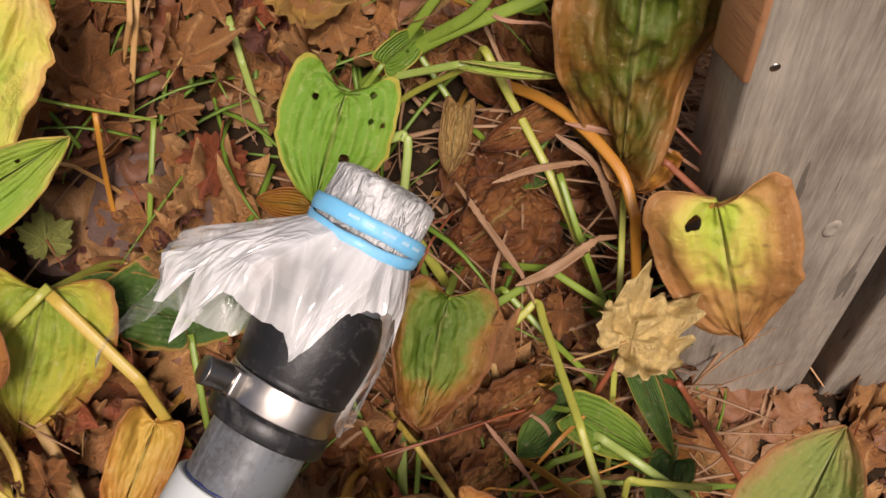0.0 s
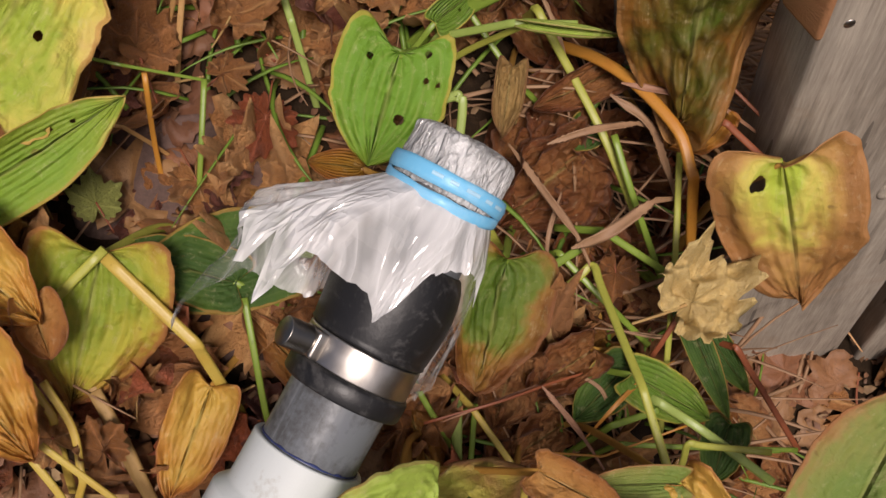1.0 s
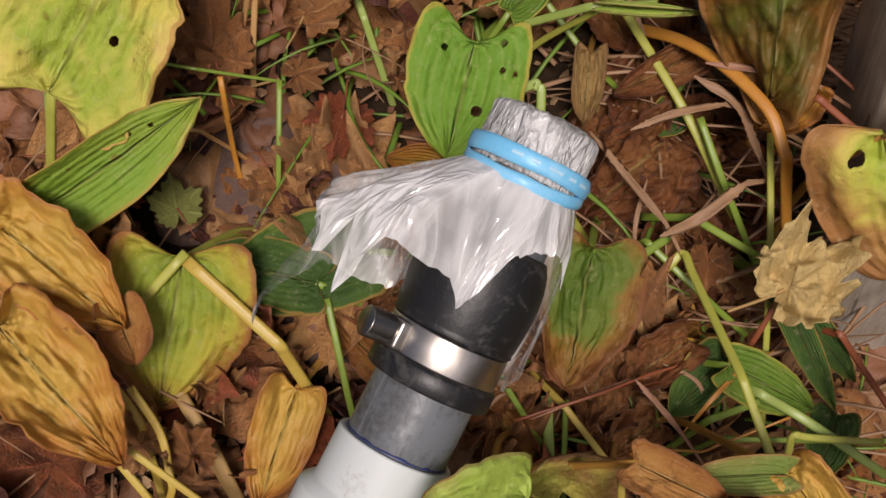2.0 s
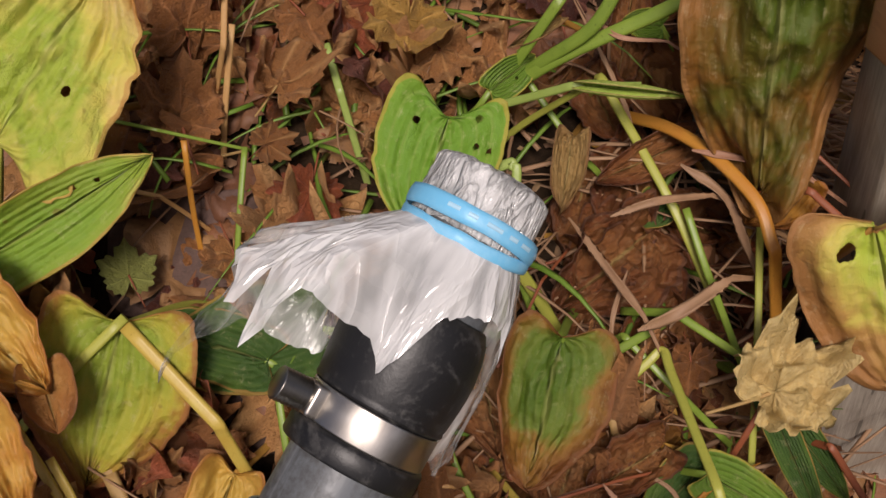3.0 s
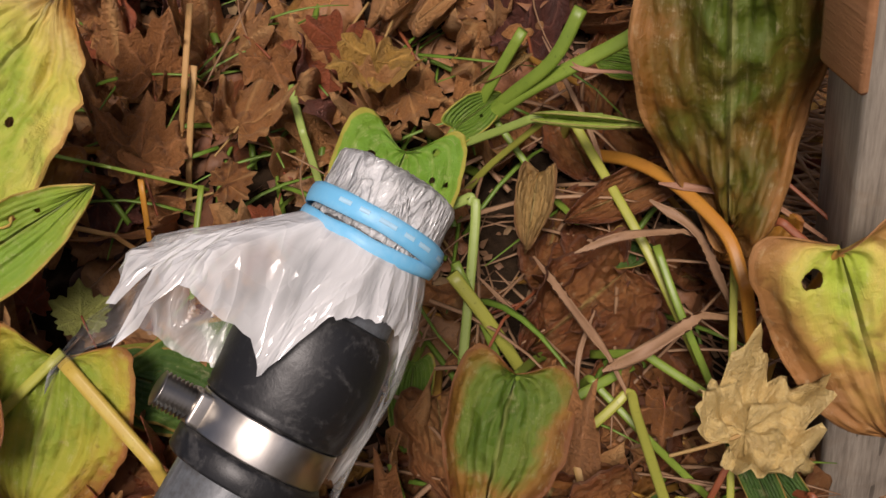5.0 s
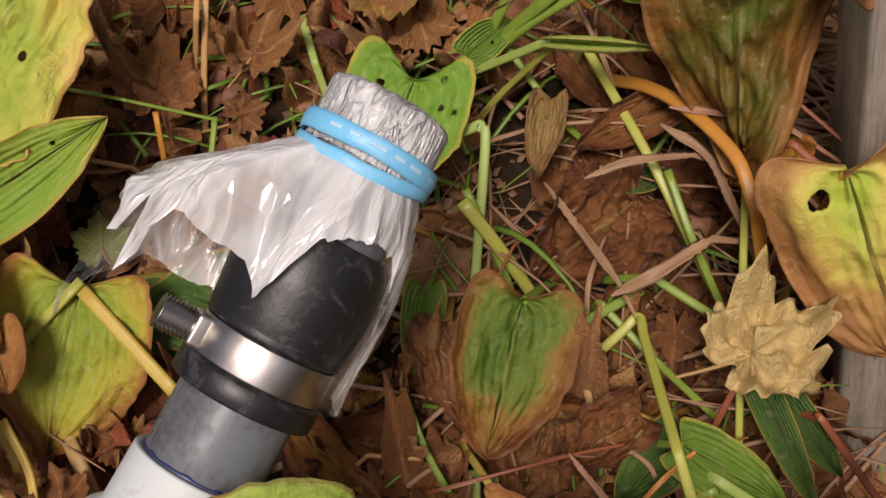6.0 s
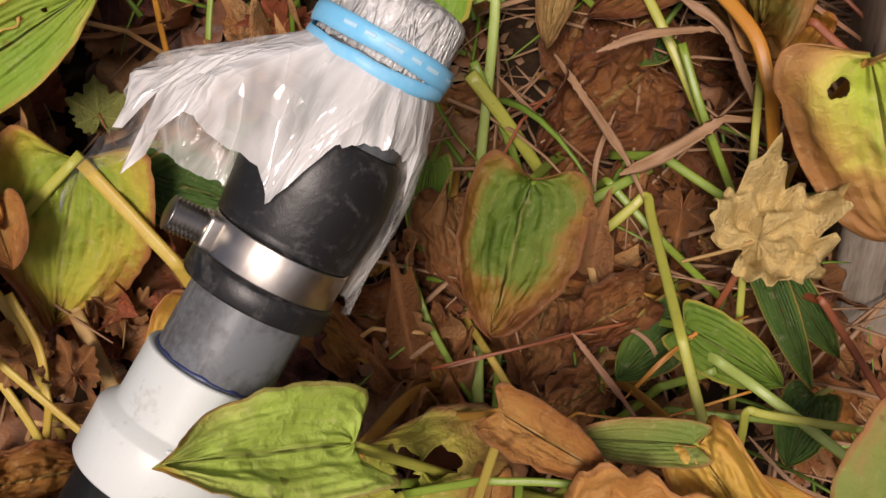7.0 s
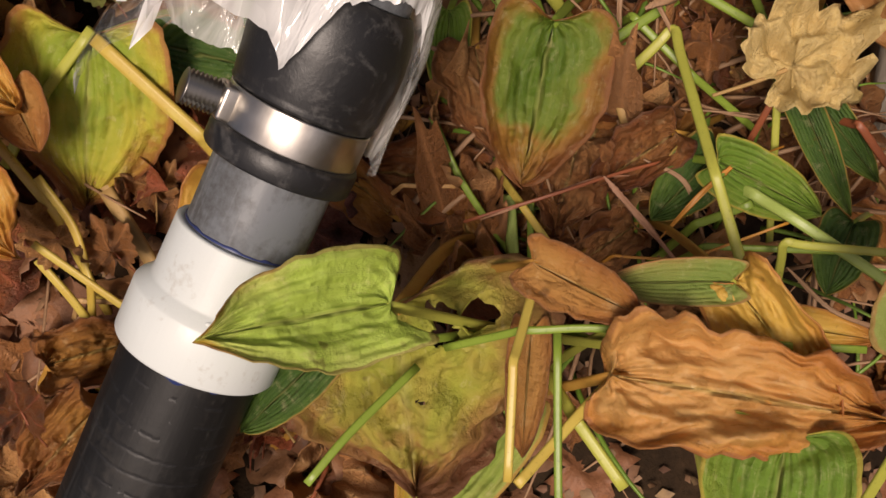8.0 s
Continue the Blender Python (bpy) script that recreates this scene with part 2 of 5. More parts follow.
MAPLE = {
    "brown": maple_material("maple_brown", (0.572, 0.260, 0.096), (0.416, 0.170, 0.057), (0.247, 0.096, 0.039)),
    "tan_brown": maple_material("maple_tan_brown", (0.728, 0.373, 0.144), (0.559, 0.248, 0.087), (0.338, 0.135, 0.048)),
    "tan": maple_material("maple_tan", (0.78, 0.60, 0.27), (0.68, 0.47, 0.16), (0.50, 0.30, 0.08)),
    "red": maple_material("maple_red", (0.442, 0.113, 0.048), (0.325, 0.101, 0.039), (0.234, 0.113, 0.029)),
    "gold": maple_material("maple_gold", (0.650, 0.385, 0.096), (0.546, 0.282, 0.068), (0.364, 0.159, 0.048)),
    "green": maple_material("maple_green", (0.442, 0.468, 0.130), (0.390, 0.377, 0.104), (0.325, 0.204, 0.057)),
    "plum": maple_material("maple_plum", (0.234, 0.079, 0.048), (0.169, 0.057, 0.039), (0.117, 0.052, 0.039)),
}


def soil_material():
    n = Nodes("soil")
    obj = n.coords("Object")
    big, fine = n.noise(obj, 9, 5), n.noise(obj, 130, 6, 0.65)
    col = n.ramp(n.maths("MULTIPLY_ADD", big, 0.6, n.maths("MULTIPLY", fine, 0.5)), (0.25, (0.008, 0.005, 0.003)), (0.55, (0.026, 0.016, 0.009)), (0.85, (0.06, 0.034, 0.017)))
    n.feed(n.shader, "Base Color", col)
    n.feed(n.shader, "Roughness", 0.95)
    n.feed(n.shader, "Specular IOR Level", 0.12)
    n.bump(n.maths("MULTIPLY_ADD", fine, 0.6, big), 0.9, 0.006)
    return n.mat


def wood_material(name, light, dark, worn):
    """Sawn timber with its grain along z; worn greys and streaks it."""
    n = Nodes(name)
    obj = n.coords("Object")
    rand = n.add("ShaderNodeObjectInfo").outputs["Random"]
    shift = n.add("ShaderNodeCombineXYZ", X=n.maths("MULTIPLY", rand, 3.0)).outputs[0]
    place = n.add("ShaderNodeVectorMath", i0=obj, i1=shift).outputs[0]
    grain_map = n.add("ShaderNodeMapping", Vector=place, Scale=(1.0, 1.0, 0.06))
    grain = n.noise(grain_map.outputs[0], 430, 6, 0.7)
    rings_map = n.add("ShaderNodeMapping", Vector=place, Scale=(1.0, 1.0, 0.10))
    rings = n.noise(rings_map.outputs[0], 34, 3, 0.5, 1.6)
    stain = n.noise(place, 11, 4, 0.6)
    fac = n.maths("ADD", n.maths("MULTIPLY", grain, 0.5), n.maths("MULTIPLY_ADD", rings, 0.45, n.maths("MULTIPLY_ADD", stain, 0.35, -0.2)))
    col = n.ramp(fac, (0.28, dark), (0.52, tuple((a + b) / 2 for a, b in zip(light, dark))), (0.78, light))
    warm = n.ramp(n.noise(place, 20, 3, 0.6, 0.8), (0.55, (0, 0, 0)), (0.75, (1, 1, 1)))
    col = n.mix(n.maths("MULTIPLY", warm, 0.28 * worn), col, (0.26, 0.16, 0.08))
    cracks = n.maths("LESS_THAN", n.noise(grain_map.outputs[0], 95, 2, 0.4), 0.315)
    col = n.mix(n.maths("MULTIPLY", cracks, 0.6 * worn), col, tuple(c * 0.3 for c in dark))
    n.feed(n.shader, "Base Color", col)
    n.feed(n.shader, "Roughness", 0.8 if worn else 0.55)
    n.bump(n.maths("SUBTRACT", n.maths("MULTIPLY_ADD", grain, 0.8, rings), n.maths("MULTIPLY", cracks, 0.9 * worn)), 0.6, 0.0016)
    return n.mat


def plastic_material(name, colour, rough, dirt, scratch=0.0, rings=0.0, clean=0.0):
    n = Nodes(name)
    obj = n.coords("Object")
    blotch, fine = n.noise(obj, 35, 5, 0.65), n.noise(obj, 300, 4, 0.6)
    long_map = n.add("ShaderNodeMapping", Vector=obj, Scale=(1.0, 1.0, 0.06))
    lines = n.noise(long_map.outputs[0], 260, 3, 0.7)
    grime = n.ramp(n.maths("MULTIPLY_ADD", fine, 0.35, n.maths("MULTIPLY", blotch, 0.75)), (0.56 + clean, (0, 0, 0)), (0.74 + clean, (1, 1, 1)))
    col = n.mix(n.maths("MULTIPLY", grime, 0.75), colour, dirt)
    col = n.mix(n.maths("MULTIPLY", n.ramp(lines, (0.55, (0, 0, 0)), (0.8, (1, 1, 1))), scratch), col, tuple(min(1, c * 1.9 + 0.05) for c in colour))
    height = n.maths("MULTIPLY_ADD", fine, 0.4, n.maths("MULTIPLY", lines, 0.5))
    if rings:
        z = n.add("ShaderNodeSeparateXYZ", Vector=obj).outputs[2]
        cut = n.maths("POWER", n.maths("MULTIPLY_ADD", n.maths("COSINE", n.maths("MULTIPLY_ADD", z, 6.283 / 0.0085, n.maths("MULTIPLY", blotch, 5.0))), 0.5, 0.5), 14.0)
        cut = n.maths("MULTIPLY", cut, n.maths("GREATER_THAN", blotch, 0.48))
        col = n.mix(n.maths("MULTIPLY", cut, rings), col, (0.012, 0.012, 0.013))
        height = n.maths("SUBTRACT", height, cut)
    n.feed(n.shader, "Base Color", col)
    n.feed(n.shader, "Specular IOR Level", 0.4)
    n.feed(n.shader, "Roughness", n.maths("MULTIPLY_ADD", grime, 0.25, n.maths("MULTIPLY_ADD", lines, 0.2, rough - 0.1)))
    n.bump(height, 0.25, 0.0008)
    return n.mat


def rubber_material():
    n = Nodes("black_rubber")
    obj = n.coords("Object")
    blotch, fine = n.noise(obj, 60, 6, 0.7, 0.8), n.noise(obj, 330, 4, 0.7)
    dust = n.ramp(n.maths("MULTIPLY_ADD", fine, 0.3, n.maths("MULTIPLY", blotch, 0.8)), (0.57, (0, 0, 0)), (0.78, (1, 1, 1)))
    n.feed(n.shader, "Base Color", n.mix(n.maths("MULTIPLY", dust, 0.6), (0.012, 0.012, 0.013), (0.13, 0.125, 0.12)))
    n.feed(n.shader, "Roughness", n.maths("MULTIPLY_ADD", dust, 0.3, 0.42))
    n.bump(n.maths("MULTIPLY_ADD", fine, 0.5, blotch), 0.25, 0.001)
    return n.mat


def steel_material(name="stainless_steel", tone=1.0):
    n = Nodes(name)
    obj = n.coords("Object")
    brushed = n.noise(n.add("ShaderNodeMapping", Vector=obj, Scale=(1.0, 1.0, 0.05)).outputs[0], 400, 3, 0.6)
    smear = n.noise(obj, 70, 4)
    n.feed(n.shader, "Base Color", n.ramp(smear, (0.3, (0.46 * tone, 0.42 * tone, 0.37 * tone)), (0.7, (0.62 * tone, 0.59 * tone, 0.55 * tone))))
    n.feed(n.shader, "Metallic", 1.0)
    n.feed(n.shader, "Roughness", n.maths("MULTIPLY_ADD", smear, 0.18, 0.26))
    n.bump(brushed, 0.08, 0.0005)
    return n.mat


def film_material(name, cover, crease, fineness=1.0):
    """Thin clear bag plastic: part of it is clear, part milky, all of it glossy."""
    n = Nodes(name)
    obj = n.coords("Object")
    fold = n.noise(obj, 17 * fineness, 2, 0.5, 0.6)
    drawn = n.add("ShaderNodeMapping", Vector=obj, Scale=(1.0, 1.0, 0.35)).outputs[0]
    ridge = n.maths("ABSOLUTE", n.maths("MULTIPLY_ADD", n.noise(drawn, 46 * fineness, 2 if fineness == 1 else 4, 0.5, 1.2), 2.0, -1.0))
    n.feed(n.shader, "Base Color", (0.95, 0.95, 0.94, 1))
    n.feed(n.shader, "Roughness", 0.11)
    n.feed(n.shader, "Specular IOR Level", 0.9)
    n.bump(n.maths("MULTIPLY_ADD", fold, 1.0, n.maths("MULTIPLY", n.maths("POWER", ridge, 0.6), -1.2)), crease, 0.004)
    milk = n.add("ShaderNodeBsdfTranslucent", Color=(0.95, 0.95, 0.94, 1))
    body = n.add("ShaderNodeMixShader", i0=0.25, i1=n.shader.outputs[0], i2=milk.outputs[0])
    clear = n.add("ShaderNodeBsdfTransparent", Color=(0.96, 0.96, 0.95, 1))
    share = n.ramp(n.maths("MULTIPLY_ADD", ridge, -0.5, fold), (0.25, (cover - 0.32,) * 3), (0.5, (min(1.0, cover + 0.18),) * 3))
    film = n.add("ShaderNodeMixShader", i0=share, i1=clear.outputs[0], i2=body.outputs[0])
    n.feed(n.output, "Surface", film.outputs[0])
    return n.mat


SOIL = soil_material()
WEATHERED = wood_material("weathered_wood", (0.64, 0.56, 0.45), (0.18, 0.15, 0.115), 1.0)
NEW_WOOD = wood_material("new_cedar", (0.58, 0.30, 0.15), (0.42, 0.19, 0.08), 0.0)
GREY_PVC = plastic_material("grey_pvc", (0.145, 0.158, 0.172), 0.34, (0.050, 0.046, 0.042), 0.35, 0.0, -0.06)
WHITE_PVC = plastic_material("white_pvc", (0.62, 0.66, 0.65), 0.38, (0.34, 0.30, 0.24), 0.05, 0.0, 0.075)
BLACK_PIPE = plastic_material("black_pipe", (0.0075, 0.0072, 0.007), 0.50, (0.030, 0.026, 0.022), 0.32, 0.9)
PRINT = plastic_material("pale_blue_print", (0.42, 0.68, 0.85), 0.4, (0.36, 0.60, 0.78))
PRIMER = plastic_material("blue_primer", (0.025, 0.04, 0.14), 0.4, (0.02, 0.02, 0.06))
BLUE_BAND = plastic_material("blue_band", (0.17, 0.52, 0.80), 0.36, (0.30, 0.60, 0.82))
RUBBER, STEEL, DARK_STEEL = rubber_material(), steel_material(), steel_material("oxidised_steel", 0.6)
FILM, CLEAR_FILM, CAP_FILM = film_material("bag_film", 0.80, 0.34), film_material("clear_film", 0.42, 0.35, 1.2), film_material("cap_film", 0.62, 0.9, 3.0)

# ---- building helpers ----


def mesh_of(bm, name, material, smooth=True):
    me = bpy.data.meshes.new(name)
    bm.normal_update()
    bm.to_mesh(me)
    bm.free()
    for poly in me.polygons:
        poly.use_smooth = smooth
    me.materials.append(material)
    return me


def part(name, bm, material, parent=None, label="", smooth=True):
    ob = new(name, mesh_of(bm, name, material, smooth))
    ob.parent = parent
    return tagged(ob, label)


def empty(name, place, label, category, group=""):
    ob = new(name)
    ob.location = place
    ob.empty_display_size = 0.01
    return tagged(ob, label, category, group)


def bed(x, y):
    """Height of the soil: a mound that rises to the back and drops towards the fence."""
    far = 1.0 / (1.0 + (max(0.0, math.hypot(x, y - 0.3) - 0.55) / 0.35) ** 2)
    s = min(1.0, max(0.0, (x - 0.0) / 0.16))
    d = min(1.0, max(0.0, (x - 0.09) / 0.11))
    z = (-0.132 - 0.25 * x + 0.30 * y - 0.19 * (s * s * (3 - 2 * s)) - 0.10 * (d * d * (3 - 2 * d))) * far
    return z + 0.012 * far * noise.noise((x * 9, y * 9, 0.3)) + 0.006 * noise.noise((x * 31, y * 31, 1.3))


def smooth_path(points, steps=7):
    """A Catmull-Rom line through the points."""
    pts = [Vector(p) for p in points]
    pts = [pts[0] * 2 - pts[1]] + pts + [pts[-1] * 2 - pts[-2]]
    line = []
    for a, b, c, d in zip(pts, pts[1:], pts[2:], pts[3:]):
        for i in range(steps):
            t = i / steps
            line.append(0.5 * ((2 * b) + (c - a) * t + (2 * a - 5 * b + 4 * c - d) * t * t + (3 * b - a - 3 * c + d) * t ** 3))
    return line + [pts[-2]]


def tube(bm, line, radius, sides=8, flat=1.0, taper=1.0, channel=0.0, facing=(0.1, -0.5, 0.85)):
    """A closed tube along a line; flat squeezes it, channel presses a groove into its upper side."""
    rings, facing = [], Vector(facing)
    for i, p in enumerate(line):
        way = (line[min(i + 1, len(line) - 1)] - line[max(i - 1, 0)]).normalized()
        side = way.cross(facing).normalized()
        over = side.cross(way)
        r = radius * (1 + (taper - 1) * i / (len(line) - 1))
        ring = []
        for k in range(sides):
            a = 2 * math.pi * k / sides
            s, c = math.cos(a), math.sin(a)
            c = c * flat - channel * max(0.0, 1 - abs(s) * 1.6) * (c > 0)
            ring.append(bm.verts.new(p + side * (r * s) + over * (r * c)))
        rings.append(ring)
    for a, b in zip(rings, rings[1:]):
        for k in range(sides):
            bm.faces.new((a[k], a[(k + 1) % sides], b[(k + 1) % sides], b[k]))
    bm.faces.new(rings[0][::-1])
    bm.faces.new(rings[-1])
    return bm


def lathe(bm, profile, sides=64, close=True):
    """A body turned about z from (radius, height) pairs."""
    rings = [[bm.verts.new((r * math.cos(2 * math.pi * k / sides), r * math.sin(2 * math.pi * k / sides), z)) for k in range(sides)] for r, z in profile]
    pairs = list(zip(rings, rings[1:])) + ([(rings[-1], rings[0])] if close else [])
    for a, b in pairs:
        for k in range(sides):
            bm.faces.new((a[k], a[(k + 1) % sides], b[(k + 1) % sides], b[k]))
    return bm


def boxed(bm, size, bevel=0.003, cuts=1):
    bmesh.ops.create_cube(bm, size=1.0, matrix=Matrix.Diagonal((*size, 1)))
    bmesh.ops.bevel(bm, geom=bm.edges[:], offset=bevel, segments=2, affect="EDGES", profile=0.6)
    return bm


# ---- the ground ----


def build_ground():
    bm = bmesh.new()
    count = 150
    line = [math.sinh(6.6 * (2 * i / count - 1)) / math.sinh(6.6) * 80 for i in range(count + 1)]
    grid = [[bm.verts.new((x, y + 0.35, bed(x, y + 0.35))) for x in line] for y in line]
    for r0, r1 in zip(grid, grid[1:]):
        for a, b, c, d in zip(r0, r0[1:], r1[1:], r1):
            bm.faces.new((a, b, c, d))
    ground = part("ground", bm, SOIL)
    tagged(ground, "dark damp garden soil under fallen leaves", "ground", kind="structure")


build_ground()

# ---- fence ----


def fence_post(corner, width, depth, name="fence_post", label="weathered grey flat timber fence post beside the bed"):
    """A post whose near corner stands at the given place, turned with the fence."""
    turn = math.atan2(0.12, 0.99)
    x_dir, y_dir = Vector((math.cos(turn), math.sin(turn), 0)), Vector((-math.sin(turn), math.cos(turn), 0))
    middle = Vector((*corner, 0)) + x_dir * width / 2 + y_dir * depth / 2
    top, foot = 0.46, bed(middle.x, middle.y) - 0.16
    bm = bmesh.new()
    boxed(bm, (width, depth, top - foot), 0.005)
    post = part(name, bm, WEATHERED)
    post.matrix_world = Matrix.Translation((middle.x, middle.y, (top + foot) / 2)) @ Matrix.Rotation(turn, 4, "Z")
    tagged(post, label, "fence post", "fence posts")
    return post, turn


def nail_on(post, x, z, depth):
    bm = bmesh.new()
    lathe(bm, [(0.0001, 0.0), (0.0030, 0.0), (0.0034, -0.0006), (0.0034, -0.003), (0.0001, -0.003)], 16, False)
    nail = part("nail", bm, STEEL, post, "dull galvanised nail head")
    nail.matrix_local = Matrix.Translation((x, -depth / 2 - 0.0006, z)) @ Matrix.Rotation(radians(90), 4, "X")


POST_W, POST_D = 0.152, 0.061
main_post, fence_turn = fence_post((0.1345, 0.359), POST_W, POST_D)
base_z = main_post.location.z
bm = lathe(bmesh.new(), [(0.0001, 0.0006), (0.0035, 0.0008), (0.0055, 0.0014), (0.0075, 0.0010), (0.0095, 0.0002), (0.0095, -0.002), (0.0001, -0.002)], 20, False)
knot = part("knot", bm, WEATHERED, main_post, "small dark knot in the wood")
knot.matrix_local = Matrix.Translation((0.022, -POST_D / 2, -0.02 - base_z)) @ Matrix.Rotation(radians(90), 4, "X") @ Matrix.Diagonal((0.75, 1.3, 1, 1))
nail_on(main_post, -POST_W / 2 + 0.013, 0.19 - base_z, POST_D)
nail_on(main_post, POST_W / 2 - 0.016, 0.11 - base_z, POST_D)
fence_post((0.308, 0.375), POST_W, POST_D)
fence_post((0.047, 0.478), 0.050, 0.061, label="grey timber fence post in the shade behind the leaves")
bm = bmesh.new()
boxed(bm, (0.036, 0.12, 0.034), 0.003)
rail = part("fence_rail", bm, NEW_WOOD)
rail_way = Vector((-0.45, 0.89, 0)).normalized()
rail_side = Vector((rail_way.y, -rail_way.x, 0))
rail_middle = Vector((0.1168, 0.389, 0.236)) - rail_way * 0.017 + rail_side * 0.018
rail.matrix_world = Matrix.Translation(rail_middle) @ Matrix((rail_side, (0, 0, 1), rail_way)).transposed().to_4x4()
tagged(rail, "new orange-brown cedar rail fixed to the fence posts", "fence rail")


# ---- paving bricks under the litter ----


def brick_material():
    n = Nodes("paver")
    obj = n.coords("Object")
    big, fine = n.noise(obj, 24, 5, 0.6), n.noise(obj, 240, 5, 0.7)
    n.feed(n.shader, "Base Color", n.ramp(n.maths("MULTIPLY_ADD", fine, 0.5, n.maths("MULTIPLY", big, 0.5)), (0.3, (0.06, 0.036, 0.028)), (0.55, (0.12, 0.07, 0.055)), (0.75, (0.19, 0.115, 0.09))))
    n.feed(n.shader, "Roughness", 0.85)
    n.bump(n.maths("MULTIPLY_ADD", fine, 0.7, big), 0.7, 0.002)
    return n.mat


PAVER = brick_material()


def paving_brick(place, size, turn):
    bm = boxed(bmesh.new(), size, 0.004)
    bmesh.ops.subdivide_edges(bm, edges=bm.edges[:], cuts=2, use_grid_fill=True)
    for v in bm.verts:
        v.co += Vector((1, 1, 1)) * 0.0012 * noise.noise(v.co * 60)
    ob = part("paving_brick", bm, PAVER)
    ob.matrix_world = Matrix.Translation((place[0], place[1], place[2] - size[2] / 2)) @ slope_turn(place[0], place[1]) @ Matrix.Rotation(radians(turn), 4, "Z")
    return tagged(ob, "brown rough paving brick half covered by fallen leaves", "brick", "paving bricks")


def slope_turn(x, y):
    """The turn that lays a thing on the soil at this place."""
    e = 0.02
    n = Vector((bed(x - e, y) - bed(x + e, y), bed(x, y - e) - bed(x, y + e), 2 * e)).normalized()
    return Vector((0, 0, 1)).rotation_difference(n).to_matrix().to_4x4()


# ---- the capped pipe ----
PIPE_A = Vector((-0.1243, 0.1550, 0.2007))
PIPE_U = Vector((0.5105, 0.7763, 0.3697)).normalized()
PIPE_N = Vector((0.5769, -0.6281, 0.5223))
PIPE_N = (PIPE_N - PIPE_N.dot(PIPE_U) * PIPE_U).normalized()
PIPE_R = PIPE_U.cross(PIPE_N)
# local x points to the open side of the bed, y to the sky side, z along the pipe
PIPE_M = Matrix.Translation(PIPE_A) @ Matrix((PIPE_R, PIPE_N, PIPE_U)).transposed().to_4x4() @ Matrix.Diagonal((1, 1, 1.068, 1))


def lean(z):
    """How far the flexible elbow leans aside at the height z along the pipe."""
    return -0.045 * max(0.0, z - 0.035)


def leaned(bm):
    for v in bm.verts:
        v.co.x += lean(v.co.z)
    return bm


def build_pipe():
    pipe = empty("drain_pipe", PIPE_A, "black and grey drain pipe with white coupling and rubber elbow", "pipe")
    pipe.matrix_world = PIPE_M
    # black pipe, down into the soil
    bm = lathe(bmesh.new(), [(0.0245, -0.80), (0.0289, -0.80)] + [(0.0289, -0.78 + 0.07 * i) for i in range(11)] + [(0.0289, -0.066), (0.0245, -0.066)])
    part("lower_pipe", bm, BLACK_PIPE, pipe, "black scuffed plastic pipe")
    bm = lathe(bmesh.new(), [(0.0288, -0.0795), (0.0333, -0.0795), (0.0338, -0.0788), (0.0338, -0.0595), (0.0333, -0.0583), (0.0292, -0.0545), (0.0284, -0.0535), (0.0280, -0.0312), (0.0275, -0.0305), (0.0238, -0.0305), (0.0238, -0.07)])
    coupling = part("coupling", bm, WHITE_PVC, pipe, "white plastic reducing coupling with dirt smears")
    bm = bmesh.new()
    bmesh.ops.create_uvsphere(bm, u_segments=12, v_segments=8, radius=1.0, matrix=Matrix.Translation((-0.0095, 0.0285, -0.0565)) @ Matrix.Diagonal((0.0022, 0.0012, 0.0013, 1)))
    part("moulding_mark", bm, WHITE_PVC, coupling)
    # smears of blue primer at both mouths of the coupling
    for radius, z, reach, sign in ((0.0249, -0.0300, 0.0010, 1), (0.0294, -0.0800, 0.0018, -1)):
        bm = bmesh.new()
        rows = []
        for k in range(97):
            a = 2 * math.pi * k / 96
            d = reach * (0.35 + 0.9 * abs(noise.noise((math.cos(a) * 3, math.sin(a) * 3, z * 90))) + 1.6 * max(0, noise.noise((math.cos(a) * 5, math.sin(a) * 5, 4 + z))))
            rows.append([bm.verts.new((radius * math.cos(a), radius * math.sin(a), z + sign * d * j)) for j in (0, 1)] + [bm.verts.new(((radius - 0.0008) * math.cos(a), (radius - 0.0008) * math.sin(a), z + sign * (d * 1.03)))])
        for r0, r1 in zip(rows, rows[1:]):
            for j in (0, 1):
                bm.faces.new((r0[j], r1[j], r1[j + 1], r0[j + 1]))
        part("primer_smear", bm, PRIMER, coupling, "dark blue primer smear")
    bm = lathe(bmesh.new(), [(0.0200, -0.060), (0.0243, -0.060), (0.0243, -0.02), (0.0243, 0.02), (0.0243, 0.06), (0.0200, 0.06)])
    part("grey_pipe", bm, GREY_PVC, pipe, "grey plastic pipe with rubbed streaks")
    # rubber elbow with its collar, groove and thick body
    bm = lathe(bmesh.new(), [(0.0244, -0.0012), (0.0292, -0.0012), (0.0300, -0.0002), (0.0300, 0.0072), (0.0292, 0.0085), (0.0270, 0.0088), (0.0270, 0.0232), (0.0286, 0.0236), (0.0292, 0.0244), (0.0288, 0.0258), (0.0292, 0.0270),
                             (0.0300, 0.034), (0.0308, 0.042), (0.0309, 0.048), (0.0302, 0.055), (0.0286, 0.0615), (0.0262, 0.0662), (0.0252, 0.0668), (0.0246, 0.05)])
    part("rubber_elbow", leaned(bm), RUBBER, pipe, "dusty black flexible rubber elbow")
    clamp = part("hose_clamp", lathe(bmesh.new(), [(0.0272, 0.0092), (0.0282, 0.0090), (0.0284, 0.0096), (0.0284, 0.0222), (0.0282, 0.0228), (0.0272, 0.0226)]), STEEL, pipe, "shiny stainless steel hose clamp")
    # worm screw of the clamp on its shaded flank
    bm = bmesh.new()
    boxed(bm, (0.010, 0.014, 0.0125), 0.0015)
